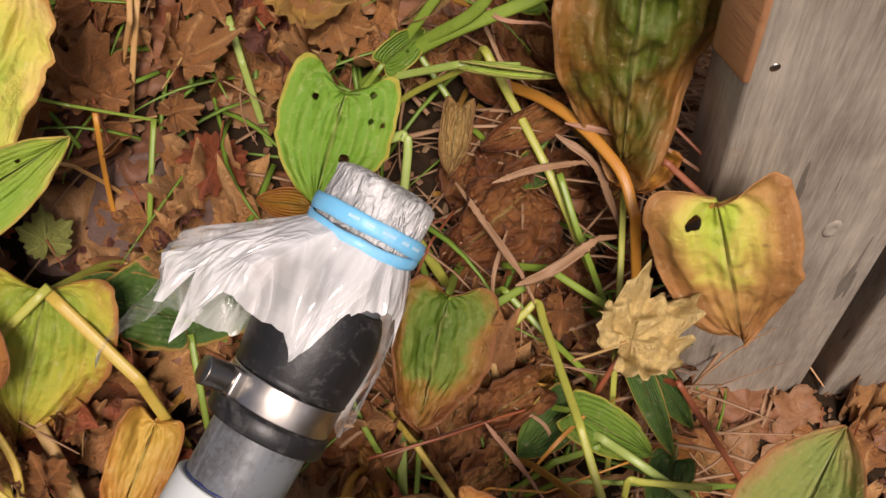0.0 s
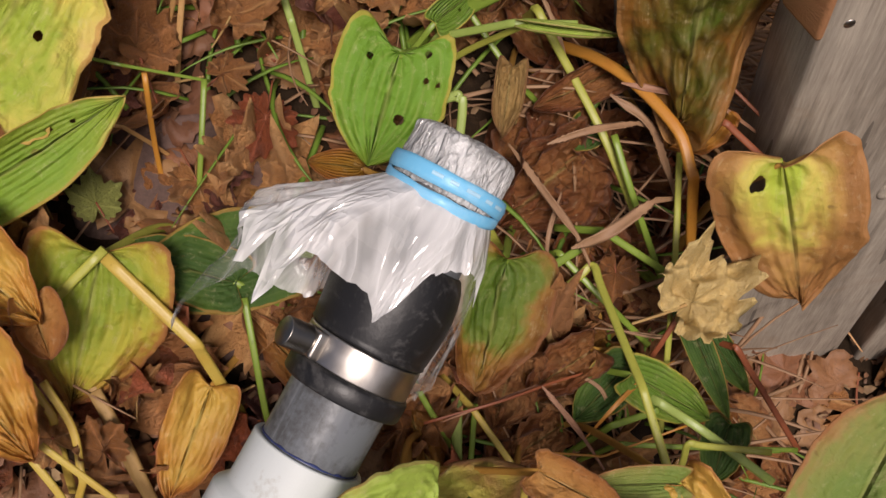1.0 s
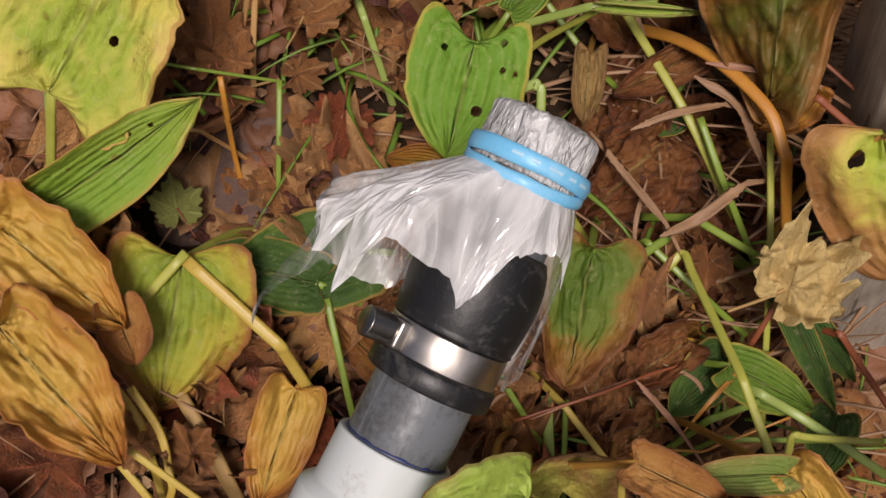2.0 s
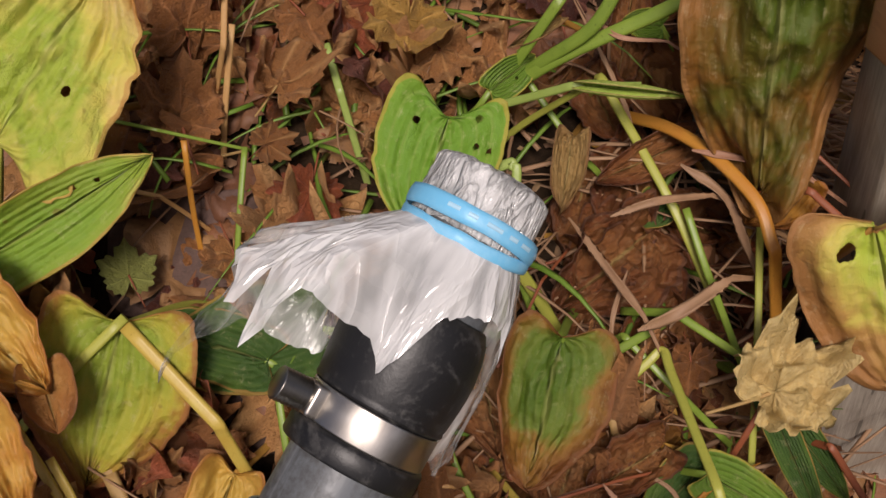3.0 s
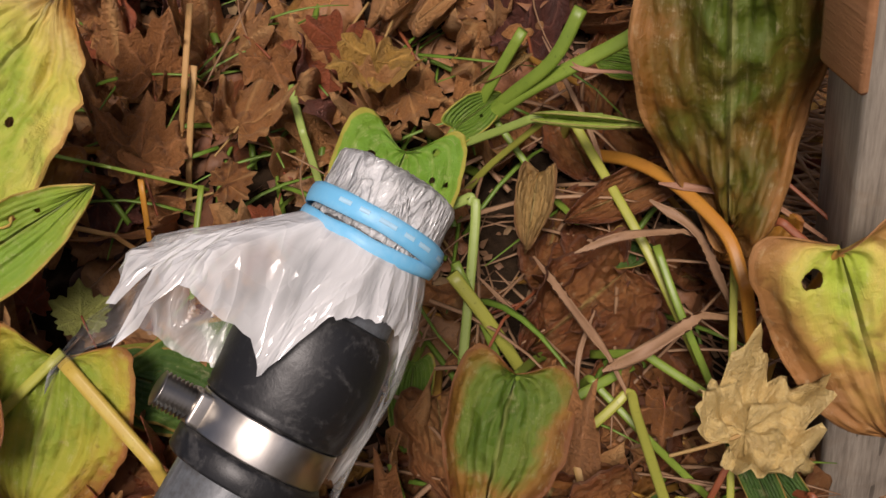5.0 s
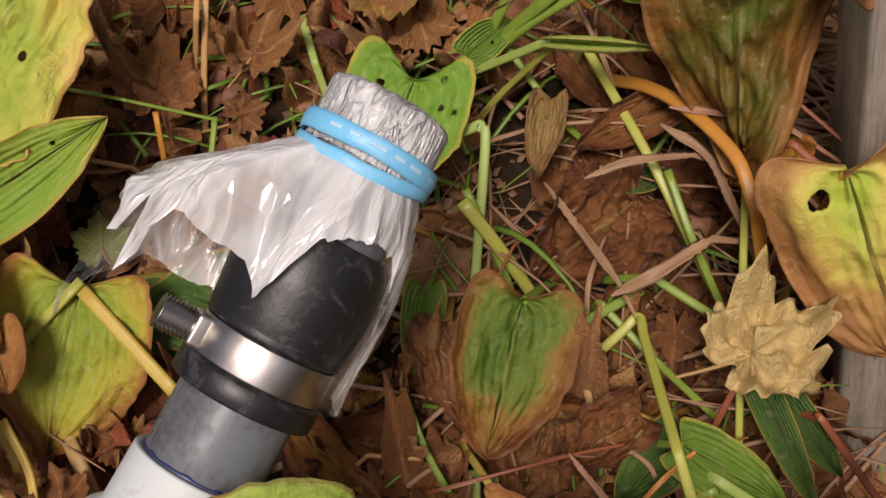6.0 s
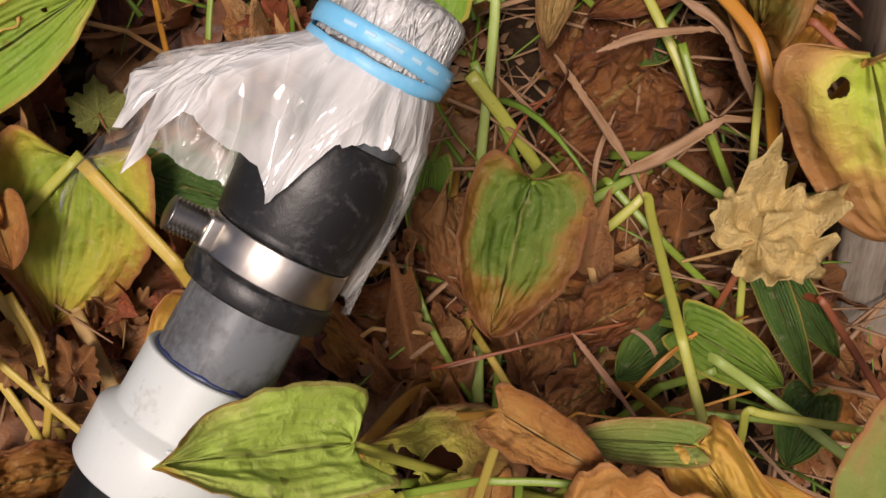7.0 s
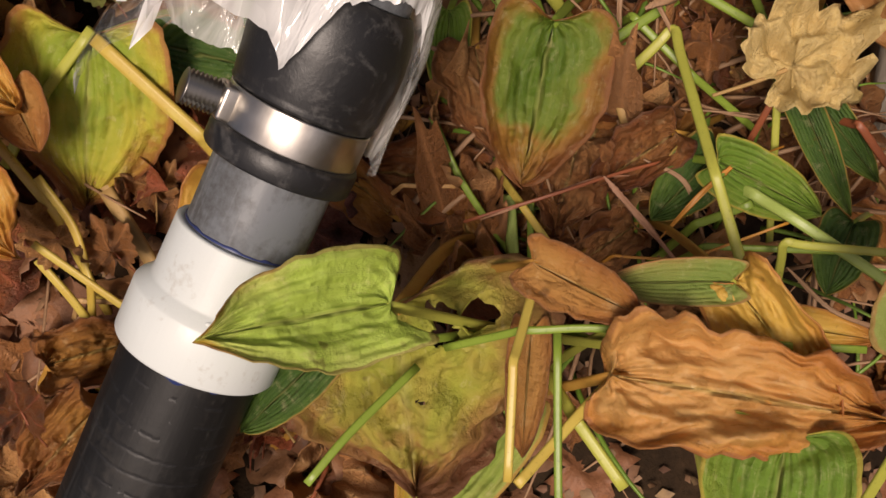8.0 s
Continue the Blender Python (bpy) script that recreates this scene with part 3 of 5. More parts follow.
    housing = part("screw_housing", bm, STEEL, clamp)
    housing.location = (-0.0272, 0.002, 0.0155)
    bm, turns = bmesh.new(), []
    for i in range(10 * 2 + 1):
        turns.append((0.0066 if i % 2 else 0.0050, -0.004 + 0.00086 * i))
    lathe(bm, [(0.0001, turns[0][1])] + turns + [(0.0066, turns[-1][1] + 0.0008), (0.0058, turns[-1][1] + 0.0012), (0.0001, turns[-1][1] + 0.0012)], 24, False)
    screw = part("worm_screw", bm, DARK_STEEL, clamp, "ribbed steel clamp screw")
    screw.matrix_local = Matrix.Translation((-0.0312, 0.002, 0.0155)) @ Matrix.Rotation(radians(-90), 4, "Y")
    # the pipe stub that the bag is pulled over
    bm = lathe(bmesh.new(), [(0.0200, 0.045), (0.0243, 0.045), (0.0243, 0.118), (0.0236, 0.1195), (0.0205, 0.1195), (0.0200, 0.115)])
    part("end_pipe", leaned(bm), GREY_PVC, pipe, "short grey pipe stub under the bag")
    return pipe


def eased(stops, at):
    """A smooth curve through (place, value) pairs."""
    for (a0, v0), (a1, v1) in zip(stops, stops[1:]):
        if a0 <= at <= a1:
            f = (at - a0) / (a1 - a0)
            return v0 + (v1 - v0) * f
    return stops[-1][1]


FAN = ((0.0, 0.0), (0.008, 0.009), (0.018, 0.021), (0.030, 0.035), (0.045, 0.043), (0.065, 0.047), (0.12, 0.051))
HANG = ((0.0, 0.0), (0.006, 0.003), (0.020, 0.0075), (0.05, 0.0095), (0.12, 0.009))


def bag_point(deg, d):
    """A point of the bag's skirt: deg is the way round (0 the open side, 90 the sky side, 180 the clamp screw's side), d the drop from the band."""
    a = radians(deg)
    off = (deg - 192 + 180) % 360 - 180
    fan = max(0.0, 1 - (off / (58 if off < 0 else 46)) ** 2)
    fan = fan * fan * (3 - 2 * fan)
    grow = min(1.0, d / 0.03)
    # long soft folds that run out from the band, with sharp ridges between them
    run = deg * 0.075 + 11 * d + 1.2 * noise.noise((deg * 0.03, d * 25, 4.4))
    fold = 0.0034 * (1 - 2 * abs(math.sin(run))) + 0.0009 * (1 - 2 * abs(math.sin(run * 2.3 + 30 * d + 0.7)))
    crumple = 0.0050 * (0.3 - abs(noise.noise((deg * 0.045 + 3, d * 38, 1.0)))) + 0.0022 * (0.3 - abs(noise.noise((deg * 0.12, d * 80, 7.0))))
    r = 0.0264 + fan * eased(FAN, d) + (1 - fan) * eased(HANG, d) + grow * (fold + crumple) * (0.55 + 0.9 * fan)
    floor = 0.0262 + 0.0066 * min(1.0, d / 0.022)
    r = max(r, floor)
    z = 0.0945 - d * 0.94
    sag = 0.010 * fan * grow * grow
    return Vector((r * math.cos(a) + lean(z), r * math.sin(a) - sag, z))


TORN = ((0, 0.088), (12, 0.092), (24, 0.090), (36, 0.080), (46, 0.050), (54, 0.027), (66, 0.024), (80, 0.025), (92, 0.027), (104, 0.031), (112, 0.034), (122, 0.052), (131, 0.063), (139, 0.054), (148, 0.050), (158, 0.046),
        (163, 0.048), (170, 0.082), (174, 0.062), (178, 0.046), (184, 0.072), (189, 0.052), (197, 0.064), (203, 0.112), (207, 0.090), (214, 0.072), (228, 0.074), (245, 0.066), (280, 0.055), (320, 0.060), (345, 0.085), (360, 0.088))


def bag_length(deg):
    """How far the torn skirt reaches at each way round."""
    return eased(TORN, deg % 360) + 0.0020 * noise.noise((deg * 0.25, 0.5, 2.0)) + 0.0012 * noise.noise((deg * 0.9, 1.5, 2.0))


def film_strip(bm, start, end, steps, down):
    rows = []
    for k in range(steps + 1):
        deg = start + (end - start) * k / steps
        reach = bag_length(deg)
        rows.append([bm.verts.new(bag_point(deg, reach * j / down)) for j in range(down + 1)])
    for r0, r1 in zip(rows, rows[1:]):
        for j in range(down):
            if (j + int(r0[0].co.x * 4000)) % 2:
                bm.faces.new((r0[j], r0[j + 1], r1[j + 1]))
                bm.faces.new((r0[j], r1[j + 1], r1[j]))
            else:
                bm.faces.new((r0[j], r0[j + 1], r1[j]))
                bm.faces.new((r0[j + 1], r1[j + 1], r1[j]))
    return bm


def build_bag():
    bag = empty("plastic_bag", PIPE_A, "crumpled clear plastic bag with a torn skirt over the pipe end", "plastic bag")
    bag.matrix_world = PIPE_M
    part("skirt", film_strip(bmesh.new(), 50, 196, 66, 9), FILM, bag, "milky torn plastic film", smooth=False)
    part("torn_strip", film_strip(bmesh.new(), 196, 300, 120, 26), CLEAR_FILM, bag, "clear torn plastic film")
    part("side_strip", film_strip(bmesh.new(), 300, 410, 120, 26), CLEAR_FILM, bag, "clear hanging plastic film")
    # the part pulled tight over the end, wrinkled
    bm = bmesh.new()
    rows = []
    for k in range(128):
        a = 2 * math.pi * k / 128
        ring = []
        for j in range(25):
            f = j / 24
            if f < 0.6:
                r, z = 0.0256, 0.0955 + (0.1175 - 0.0955) * f / 0.6
            else:
                g = (f - 0.6) / 0.4
                r, z = 0.0256 * math.cos(g * math.pi / 2) ** 0.45 if g < 1 else 0.0, 0.1175 + 0.0050 * math.sin(g * math.pi / 2) ** 0.8
            wr = 0.0008 * (0.5 - 2 * abs(noise.noise((math.cos(a) * 5, math.sin(a) * 5, f * 3)))) + 0.0004 * noise.noise((math.cos(a) * 14, math.sin(a) * 14, f * 5))
            r = max(0.0002, r + wr * (0.4 + 0.6 * (f < 0.8)))
            ring.append(bm.verts.new((r * math.cos(a) + lean(z), r * math.sin(a), z + wr * 1.2)))
        rows.append(ring)
    for k in range(128):
        r0, r1 = rows[k], rows[(k + 1) % 128]
        for j in range(24):
            bm.faces.new((r0[j], r1[j], r1[j + 1], r0[j + 1]))
    cap = part("cap", bm, CAP_FILM, bag, "wrinkled shiny plastic pulled over the pipe mouth")
    thick = cap.modifiers.new("thickness", "SOLIDIFY")
    thick.thickness = 0.0001


def build_band():
    band = empty("elastic_band", PIPE_A, "light blue flat elastic band wound twice round the bag", "elastic band")
    band.matrix_world = PIPE_M
    for turn, (z, tip_x, tip_y, width, extra) in enumerate(((0.1010, 0.0, 0.02, 0.0078, 0.0012), (0.0955, 0.09, -0.10, 0.0052, 0.0006))):
        bm = bmesh.new()
        rows = []
        for k in range(96):
            a = 2 * math.pi * k / 96
            mid = z + 0.026 * (tip_x * math.cos(a) + tip_y * math.sin(a)) + 0.0006 * noise.noise((math.cos(a) * 2, math.sin(a) * 2, turn))
            w = width * (1 + 0.15 * noise.noise((math.cos(a) * 1.5, math.sin(a) * 1.5, turn + 4)))
            ring = []
            for r, dz in ((0.0268, -0.5), (0.0276, -0.5), (0.0281, -0.25), (0.0282, 0.0), (0.0281, 0.25), (0.0276, 0.5), (0.0268, 0.5)):
                zz = mid + dz * w
                ring.append(bm.verts.new(((r + extra) * math.cos(a) + lean(zz), (r + extra) * math.sin(a), zz)))
            rows.append(ring)
        for k in range(96):
            r0, r1 = rows[k], rows[(k + 1) % 96]
            for j in range(7):
                bm.faces.new((r0[j], r1[j], r1[(j + 1) % 7], r0[(j + 1) % 7]))
        loop = part("loop", bm, BLUE_BAND, band)
        if turn:
            continue
        # unreadable pale print round the upper loop
        for mark, (deg, span) in enumerate(((62, 13), (80, 9), (96, 14), (118, 8), (133, 11), (20, 10), (38, 12))):
            bm = bmesh.new()
            strip = []
            for i in range(6):
                a = radians(deg + span * i / 5)
                mid = z + 0.026 * (tip_x * math.cos(a) + tip_y * math.sin(a)) + 0.0003
                strip.append([bm.verts.new((r * math.cos(a) + lean(mid), r * math.sin(a), mid + dz)) for r, dz in ((0.0291, -0.0009), (0.0297, -0.0008), (0.0297, 0.0008), (0.0291, 0.0009))])
            for r0, r1 in zip(strip, strip[1:]):
                for j in range(3):
                    bm.faces.new((r0[j], r1[j], r1[j + 1], r0[j + 1]))
            part("print_mark", bm, PRINT, loop, "pale blue printed bar")


build_pipe()
build_bag()
build_band()

# ---- leaves, stalks and blades ----
LEAF_WORDS = {
    "yellow": "pale yellow hosta leaf fading to cream with brown specks", "green_gold": "bright green hosta leaf with a golden dried edge",
    "olive": "olive yellow hosta leaf browning at its edge", "dark_green": "dark green ribbed hosta leaf low in the bed",
    "heart": "heart-shaped bright green hosta leaf with small holes", "fresh": "fresh green ribbed hosta leaf among the stalks",
    "fresh_torn": "light green curled hosta leaf lobe with torn edge", "fresh_gold": "yellow-green hosta leaf with small holes",
    "brown_green": "large hanging hosta leaf half green half brown", "orange": "limp orange hosta leaf hanging between stalks",
    "gold_brown": "yellow and brown wilted hosta leaf against the fence post", "mid": "curled green hosta leaf with brown dried margin",
    "green_brown": "green hosta leaf with a browning margin", "torn": "torn olive and brown hosta leaf beside the pipe coupling",
    "torn_gold": "yellowed hosta leaf lobe with large ragged holes", "rust": "crumpled dark rust-brown dead hosta leaf", "bright_rust": "large crumpled orange-brown dead hosta leaf",
    "amber": "folded amber wilted hosta leaf", "amber_brown": "limp amber-brown wilted hosta leaf",
    "orange_brown": "withered orange-brown hosta leaf on its stalk", "dead": "shrivelled brown dead hosta leaf", "tan": "curled pale tan dried leaf",
}


def blade_half_width(u, heart):
    """Half width of a hosta blade, from its base (0) to its tip (1), widest at 1."""
    a = math.pi * u ** 0.86
    return max(0.003, math.sin(a) ** (0.85 + 0.6 * u) * (1.06 - 0.1 * u))


def blade_run(u, heart):
    """How far along the rib the margin has come at u; a heart-shaped base runs back first."""
    a = math.pi * u
    return (0.5 - 0.5 * math.cos(a)) ** 1.2 - (0.26 * heart * math.sin(2 * a) if u < 0.5 else 0.0)


def hosta_leaf(base, tip, width, facing, style, cup=0.2, tilt=0.0, wave=0.4, holes=(), seed=0, root=None, lobes=0.7, ragged=0.0):
    base, tip = Vector(base), Vector(tip)
    along = tip - base
    length = along.length
    y_dir = along / length
    normal = Vector(facing)
    normal = (normal - normal.dot(y_dir) * y_dir).normalized()
    normal = Matrix.Rotation(radians(tilt), 3, y_dir) @ normal
    x_dir = y_dir.cross(normal)
    thing = empty("hosta_leaf", base, LEAF_WORDS[style], "leaf", "hosta leaves")
    bm = bmesh.new()
    uv_layer = bm.loops.layers.uv.new("UVMap")
    nu, nv = (66, 60) if holes else (44, 56) if seed < 100 else (40, 28)
    half = width / 2
    verts = {}
    for i in range(nu + 1):
        u = i / nu
        w = blade_half_width(u, lobes)
        for j in range(nv + 1):
            v = 2 * j / nv - 1
            edge = abs(v)
            # ragged, wavy margin and lobes that run back behind the base
            rag = 1 + (0.06 + 0.5 * ragged) * noise.noise((u * 6, v * 0.5 + seed, 3.7)) * edge + (0.05 + 0.3 * ragged) * noise.noise((u * 19, seed, (v > 0) * 3.0)) * edge
            x = v * w * half * rag
            y = length * (u + (blade_run(u, lobes) - u) * edge ** 1.2)
            # folds along the rib, rippled rim, drooping tip
            bend = cup * half * (edge ** 1.6) * w * (0.75 + 0.25 * math.sin(3 * u + seed))
            ripple = wave * half * 0.20 * edge ** 1.4 * (math.sin(u * 13 + seed * 1.7 + 2.2 * v) + noise.noise((u * 5 + seed, v * 2, 0.5)))
            crumple = wave * half * 0.22 * noise.noise((u * 4.5 + seed * 3.1, v * 2.6, 1.1)) + wave * half * 0.09 * noise.noise((u * 12 + seed, v * 8, 6.1)) + max(0.0, wave - 0.8) * half * (0.05 * noise.noise((u * 24 + seed, v * 15, 2.1)) + 0.34 * (0.3 - abs(noise.noise((u * 8 + v * 1.8 + seed, v * 1.2, 8.3)))))
            arch = -0.10 * length * (u - 0.5) ** 2 * 4 + 0.10 * length
            ridge = 0.0045 * half * math.cos(edge ** 0.85 * 5 * 6.283) * math.sin(math.pi * u)
            if abs(cup) > 1:
                ang = v * cup * 1.5
                x, bend = w * half * math.sin(ang) / (abs(cup) * 1.5), w * half * (1 - math.cos(ang)) / (abs(cup) * 1.5)
            verts[i, j] = bm.verts.new((x * (1 - 0.16 * min(1, abs(cup)) * edge), y, bend + ripple + crumple + arch * 0.4 + ridge))
    for i in range(nu):
        for j in range(nv):
            cu, cv = (i + 0.5) / nu, 2 * (j + 0.5) / nv - 1
            w = blade_half_width(cu, lobes)
            cy = length * (cu + (blade_run(cu, lobes) - cu) * abs(cv) ** 1.2)
            if any(((cy - length * (hu + (blade_run(hu, lobes) - hu) * abs(hv) ** 1.2)) ** 2 + ((cv * w - hv * blade_half_width(hu, lobes)) * half) ** 2) < (hr * length) ** 2 for hu, hv, hr in holes):
                continue
            face = bm.faces.new((verts[i, j], verts[i, j + 1], verts[i + 1, j + 1], verts[i + 1, j]))
            for loop, (a, b) in zip(face.loops, ((i, j), (i, j + 1), (i + 1, j + 1), (i + 1, j))):
                loop[uv_layer].uv = (a / nu, b / nv)
    # round the holes' rims
    for hu, hv, hr in holes:
        rim = [v for v in bm.verts if v.link_faces and v.is_boundary]
        for vert in rim:
            cy = length * (hu + (blade_run(hu, lobes) - hu) * abs(hv) ** 1.2)
            cx = hv * blade_half_width(hu, lobes) * half
            dx, dy = vert.co.x - cx, vert.co.y - cy
            d = math.hypot(dx, dy)
            if d < hr * length * 1.45 and d > 1e-6:
                want = hr * length * (1.05 + 0.25 * noise.noise((dx * 900, dy * 900, seed)))
                vert.co.x, vert.co.y = cx + dx / d * want, cy + dy / d * want
    for vert in [v for v in bm.verts if not v.link_faces]:
        bm.verts.remove(vert)
    blade = part("blade", bm, HOSTA[style], thing)
    blade.matrix_local = Matrix((x_dir, y_dir, normal)).transposed().to_4x4()
    thick = blade.modifiers.new("thickness", "SOLIDIFY")
    thick.thickness = 0.0005
    # the petiole runs from the base back and down into the bed
    start = base + y_dir * length * 0.02
    way = Vector((-y_dir.x, -y_dir.y, 0))
    reach = 0.06 + 0.25 * max(0.0, base.z - bed(base.x, base.y))
    foot = Vector(root) if root else base + way * reach
    foot.z = bed(foot.x, foot.y) - 0.01
    middle = (start + foot) / 2 - normal * 0.02 + way * 0.01
    kind = "green" if style in ("dark_green", "fresh", "heart", "green_gold", "mid") else "yellow_green" if style in ("yellow", "olive", "green_brown", "fresh_gold", "fresh_torn") else "amber"
    line = [p - base for p in smooth_path([start, middle, foot], 6)]
    part("petiole", tube(bmesh.new(), line, 0.0019 + width * 0.011, 8, 0.8, 1.3, 0.5), STALK[kind], thing)
    return thing


def leaf_stalk(points, radius, style):
    pts = [Vector(p) for p in points]
    low = min((0, -1), key=lambda k: pts[k].z - bed(pts[k].x, pts[k].y))
    # the lower end runs on into the soil
    inner = pts[1] if low == 0 else pts[-2]
    way = (pts[low] - inner).normalized()
    end = pts[low] + way * 0.04
    end.z = min(end.z, pts[low].z - 0.02)
    if end.z < bed(end.x, end.y) + 0.03:
        end.z = bed(end.x, end.y) - 0.012
    pts = [end] + pts if low == 0 else pts + [end]
    # stalks bend sharply where they have buckled
    bent = [pts[0]]
    for a, b, c in zip(pts, pts[1:], pts[2:]):
        bent += [b.lerp(a, 0.2), b, b.lerp(c, 0.2)] if (b - a).angle(c - b) > 0.5 else [b]
    pts = bent + [pts[-1]]
    origin = pts[len(pts) // 2]
    bm = tube(bmesh.new(), [p - origin for p in smooth_path(pts, 5)], radius, 10, 0.85, 0.9, 0.55)
    words = {"yellow": "yellow", "yellow_green": "yellow-green", "pale_green": "pale green", "green": "green", "orange": "orange-yellow", "amber": "amber", "straw": "dry straw-coloured", "tan": "dry tan", "red_brown": "thin red-brown"}[style]
    ob = part("leaf_stalk", bm, STALK[style])
    ob.location = origin
    return tagged(ob, words + " grooved hosta leaf stalk standing in the bed", "stalk", "leaf stalks")


def grass_blade(points, radius, style):
    line = smooth_path(points, 7)
    foot = line[-1] + (line[-1] - line[-2]).normalized() * 0.035
    foot.z = max(bed(foot.x, foot.y) + 0.002, line[-1].z - 0.035)
    line.append(foot)
    origin = line[0].copy()
    bm = bmesh.new()
    rows = []
    for i, p in enumerate(line):
        way = (line[min(i + 1, len(line) - 1)] - line[max(i - 1, 0)]).normalized()
        twist = Matrix.Rotation(0.5 * math.sin(i * 0.5 + origin.x * 50), 3, way)
        side = twist @ way.cross(Vector((0.1, -0.5, 0.85))).normalized()
        over = side.cross(way)
        f = i / (len(line) - 1)
        r = 0.72 * radius * (0.25 + 0.75 * min(1, f * 5, (1 - f) * 4 + 0.2))
        rows.append([bm.verts.new(p - origin + side * r * s + over * (r * h)) for s, h in ((-1, 0.25), (-0.5, 0.02), (0, -0.14), (0.5, 0.02), (1, 0.25), (0.5, -0.05), (0, -0.22), (-0.5, -0.05))])
    for r0, r1 in zip(rows, rows[1:]):
        for k in range(8):
            bm.faces.new((r0[k], r0[(k + 1) % 8], r1[(k + 1) % 8], r1[k]))
    ob = part("grass_blade", bm, STALK[style])
    ob.location = origin
    return tagged(ob, "dry folded pinkish-tan blade of grass across the stalks", "grass blade", "dry grass blades")


def maple_outline(a):
    """Reach of a five-lobed toothed leaf at the angle a from its tip lobe."""
    best = 0.55
    for at, reach, wide in ((0, 0.98, 0.62), (0.98, 0.86, 0.60), (-0.98, 0.86, 0.60), (1.95, 0.64, 0.56), (-1.95, 0.64, 0.56)):
        d = abs((a - at + math.pi) % (2 * math.pi) - math.pi)
        if d < wide:
            best = max(best, 0.55 + (reach - 0.55) * (1 - d / wide) ** 0.78)
    tooth = abs(((a * 2.9) % 1.0) - 0.5) * 2
    notch = 1 - 0.75 * math.exp(-((abs(a) - math.pi) / 0.22) ** 2)
    return best * (0.87 + 0.17 * tooth) * notch


def maple_mesh(name, curl, seed, material):
    bm = bmesh.new()
    uv_layer = bm.loops.layers.uv.new("UVMap")
    spokes, rings = 92, 12
    grid = []
    fold = 0.7 + 0.5 * noise.noise((seed * 1.7, 0.1, 0.9))
    for k in range(spokes):
        a = -math.pi + 2 * math.pi * k / spokes
        row = []
        for j in range(rings + 1):
            f = j / rings
            r = maple_outline(a) * (f ** 0.9) + 0.004
            x, y = r * math.sin(a), r * math.cos(a)
            z = curl * (1.2 * r * r * noise.noise((math.sin(a) * 0.9 + seed, math.cos(a) * 0.9, 0.3)) * 2.2 + 0.55 * noise.noise((x * 2.2 + seed * 5, y * 2.2, 2.1)) + 0.34 * noise.noise((x * 5 + seed, y * 5, 4.2)))
            z += 0.085 * f * math.cos(a * 6.41) * (0.4 + curl)
            z += 0.16 * curl * (0.25 - abs(noise.noise((x * 4.2 + seed * 2, y * 4.2, 5.5))))
            z += 0.055 * (0.4 + curl) * (0.3 - abs(noise.noise((x * 11 + seed, y * 11, 3.3)))) + 0.03 * noise.noise((x * 19, y * 19, seed))
            z += curl * 0.80 * r * r + (0.05 + 0.13 * curl) * noise.noise((x * 6 + seed, y * 6, 1.7))
            # rolled about the middle rib
            ang = x * curl * 1.6 * fold
            if abs(ang) > 1e-5:
                z += (1 - math.cos(ang)) / (curl * 1.6 * fold)
                x = math.sin(ang) / (curl * 1.6 * fold)
            row.append(bm.verts.new((x, y, z)))
        grid.append(row)
    for k in range(spokes):
        r0, r1 = grid[k], grid[(k + 1) % spokes]
        for j in range(rings):
            face = bm.faces.new((r0[j], r0[j + 1], r1[j + 1], r1[j]))
            for loop, (kk, jj) in zip(face.loops, ((k, j), (k, j + 1), (k + 1, j + 1), (k + 1, j))):
                loop[uv_layer].uv = (kk / spokes, jj / rings)
    return mesh_of(bm, name, material)


MAPLE_WORDS = {"brown": "curled brown dry maple leaf lying on the litter", "tan_brown": "crumpled light brown dry maple leaf on the litter", "tan": "pale tan dried maple leaf with clear veins",
               "red": "dull red-brown maple leaf lying flat", "gold": "golden-brown dry maple leaf", "green": "yellowish green maple leaf in the litter", "plum": "dark plum-brown wet maple leaf"}


MAPLE_STEMS = [mesh_of(tube(bmesh.new(), smooth_path([(0, 0.05, -0.01), (b, -0.35, 0.02), (b * 2.5, -0.8, c)], 5), 0.028, 6, 1.0, 0.7), "stem", STALK[k]) for b, c, k in ((0.05, -0.02, "red_brown"), (-0.08, 0.05, "tan"), (0.12, -0.08, "red_brown"))]


def add_maple(me, m, style, group="fallen maple leaves"):
    ob = new("maple_leaf", me)
    ob.matrix_world = m
    thick = ob.modifiers.new("thickness", "SOLIDIFY")
    thick.thickness, thick.offset = 0.006, 0.0
    stem = new("stem", MAPLE_STEMS[int(abs(m.translation.x) * 7919) % len(MAPLE_STEMS)])
    stem.parent = ob
    return tagged(ob, MAPLE_WORDS[style], "leaf", group)


def maple_leaf(base, tip, facing, style, curl=0.4, seed=0):
    base, tip = Vector(base), Vector(tip)
    size = (tip - base).length * 1.05
    y_dir = (tip - base).normalized()
    normal = Vector(facing)
    normal = (normal - normal.dot(y_dir) * y_dir).normalized()
    m = Matrix.Translation(base) @ Matrix((y_dir.cross(normal), y_dir, normal)).transposed().to_4x4() @ Matrix.Diagonal((size, size, size, 1))
    return add_maple(maple_mesh("maple_leaf", curl, seed + 0.37, MAPLE[style]), m, style)


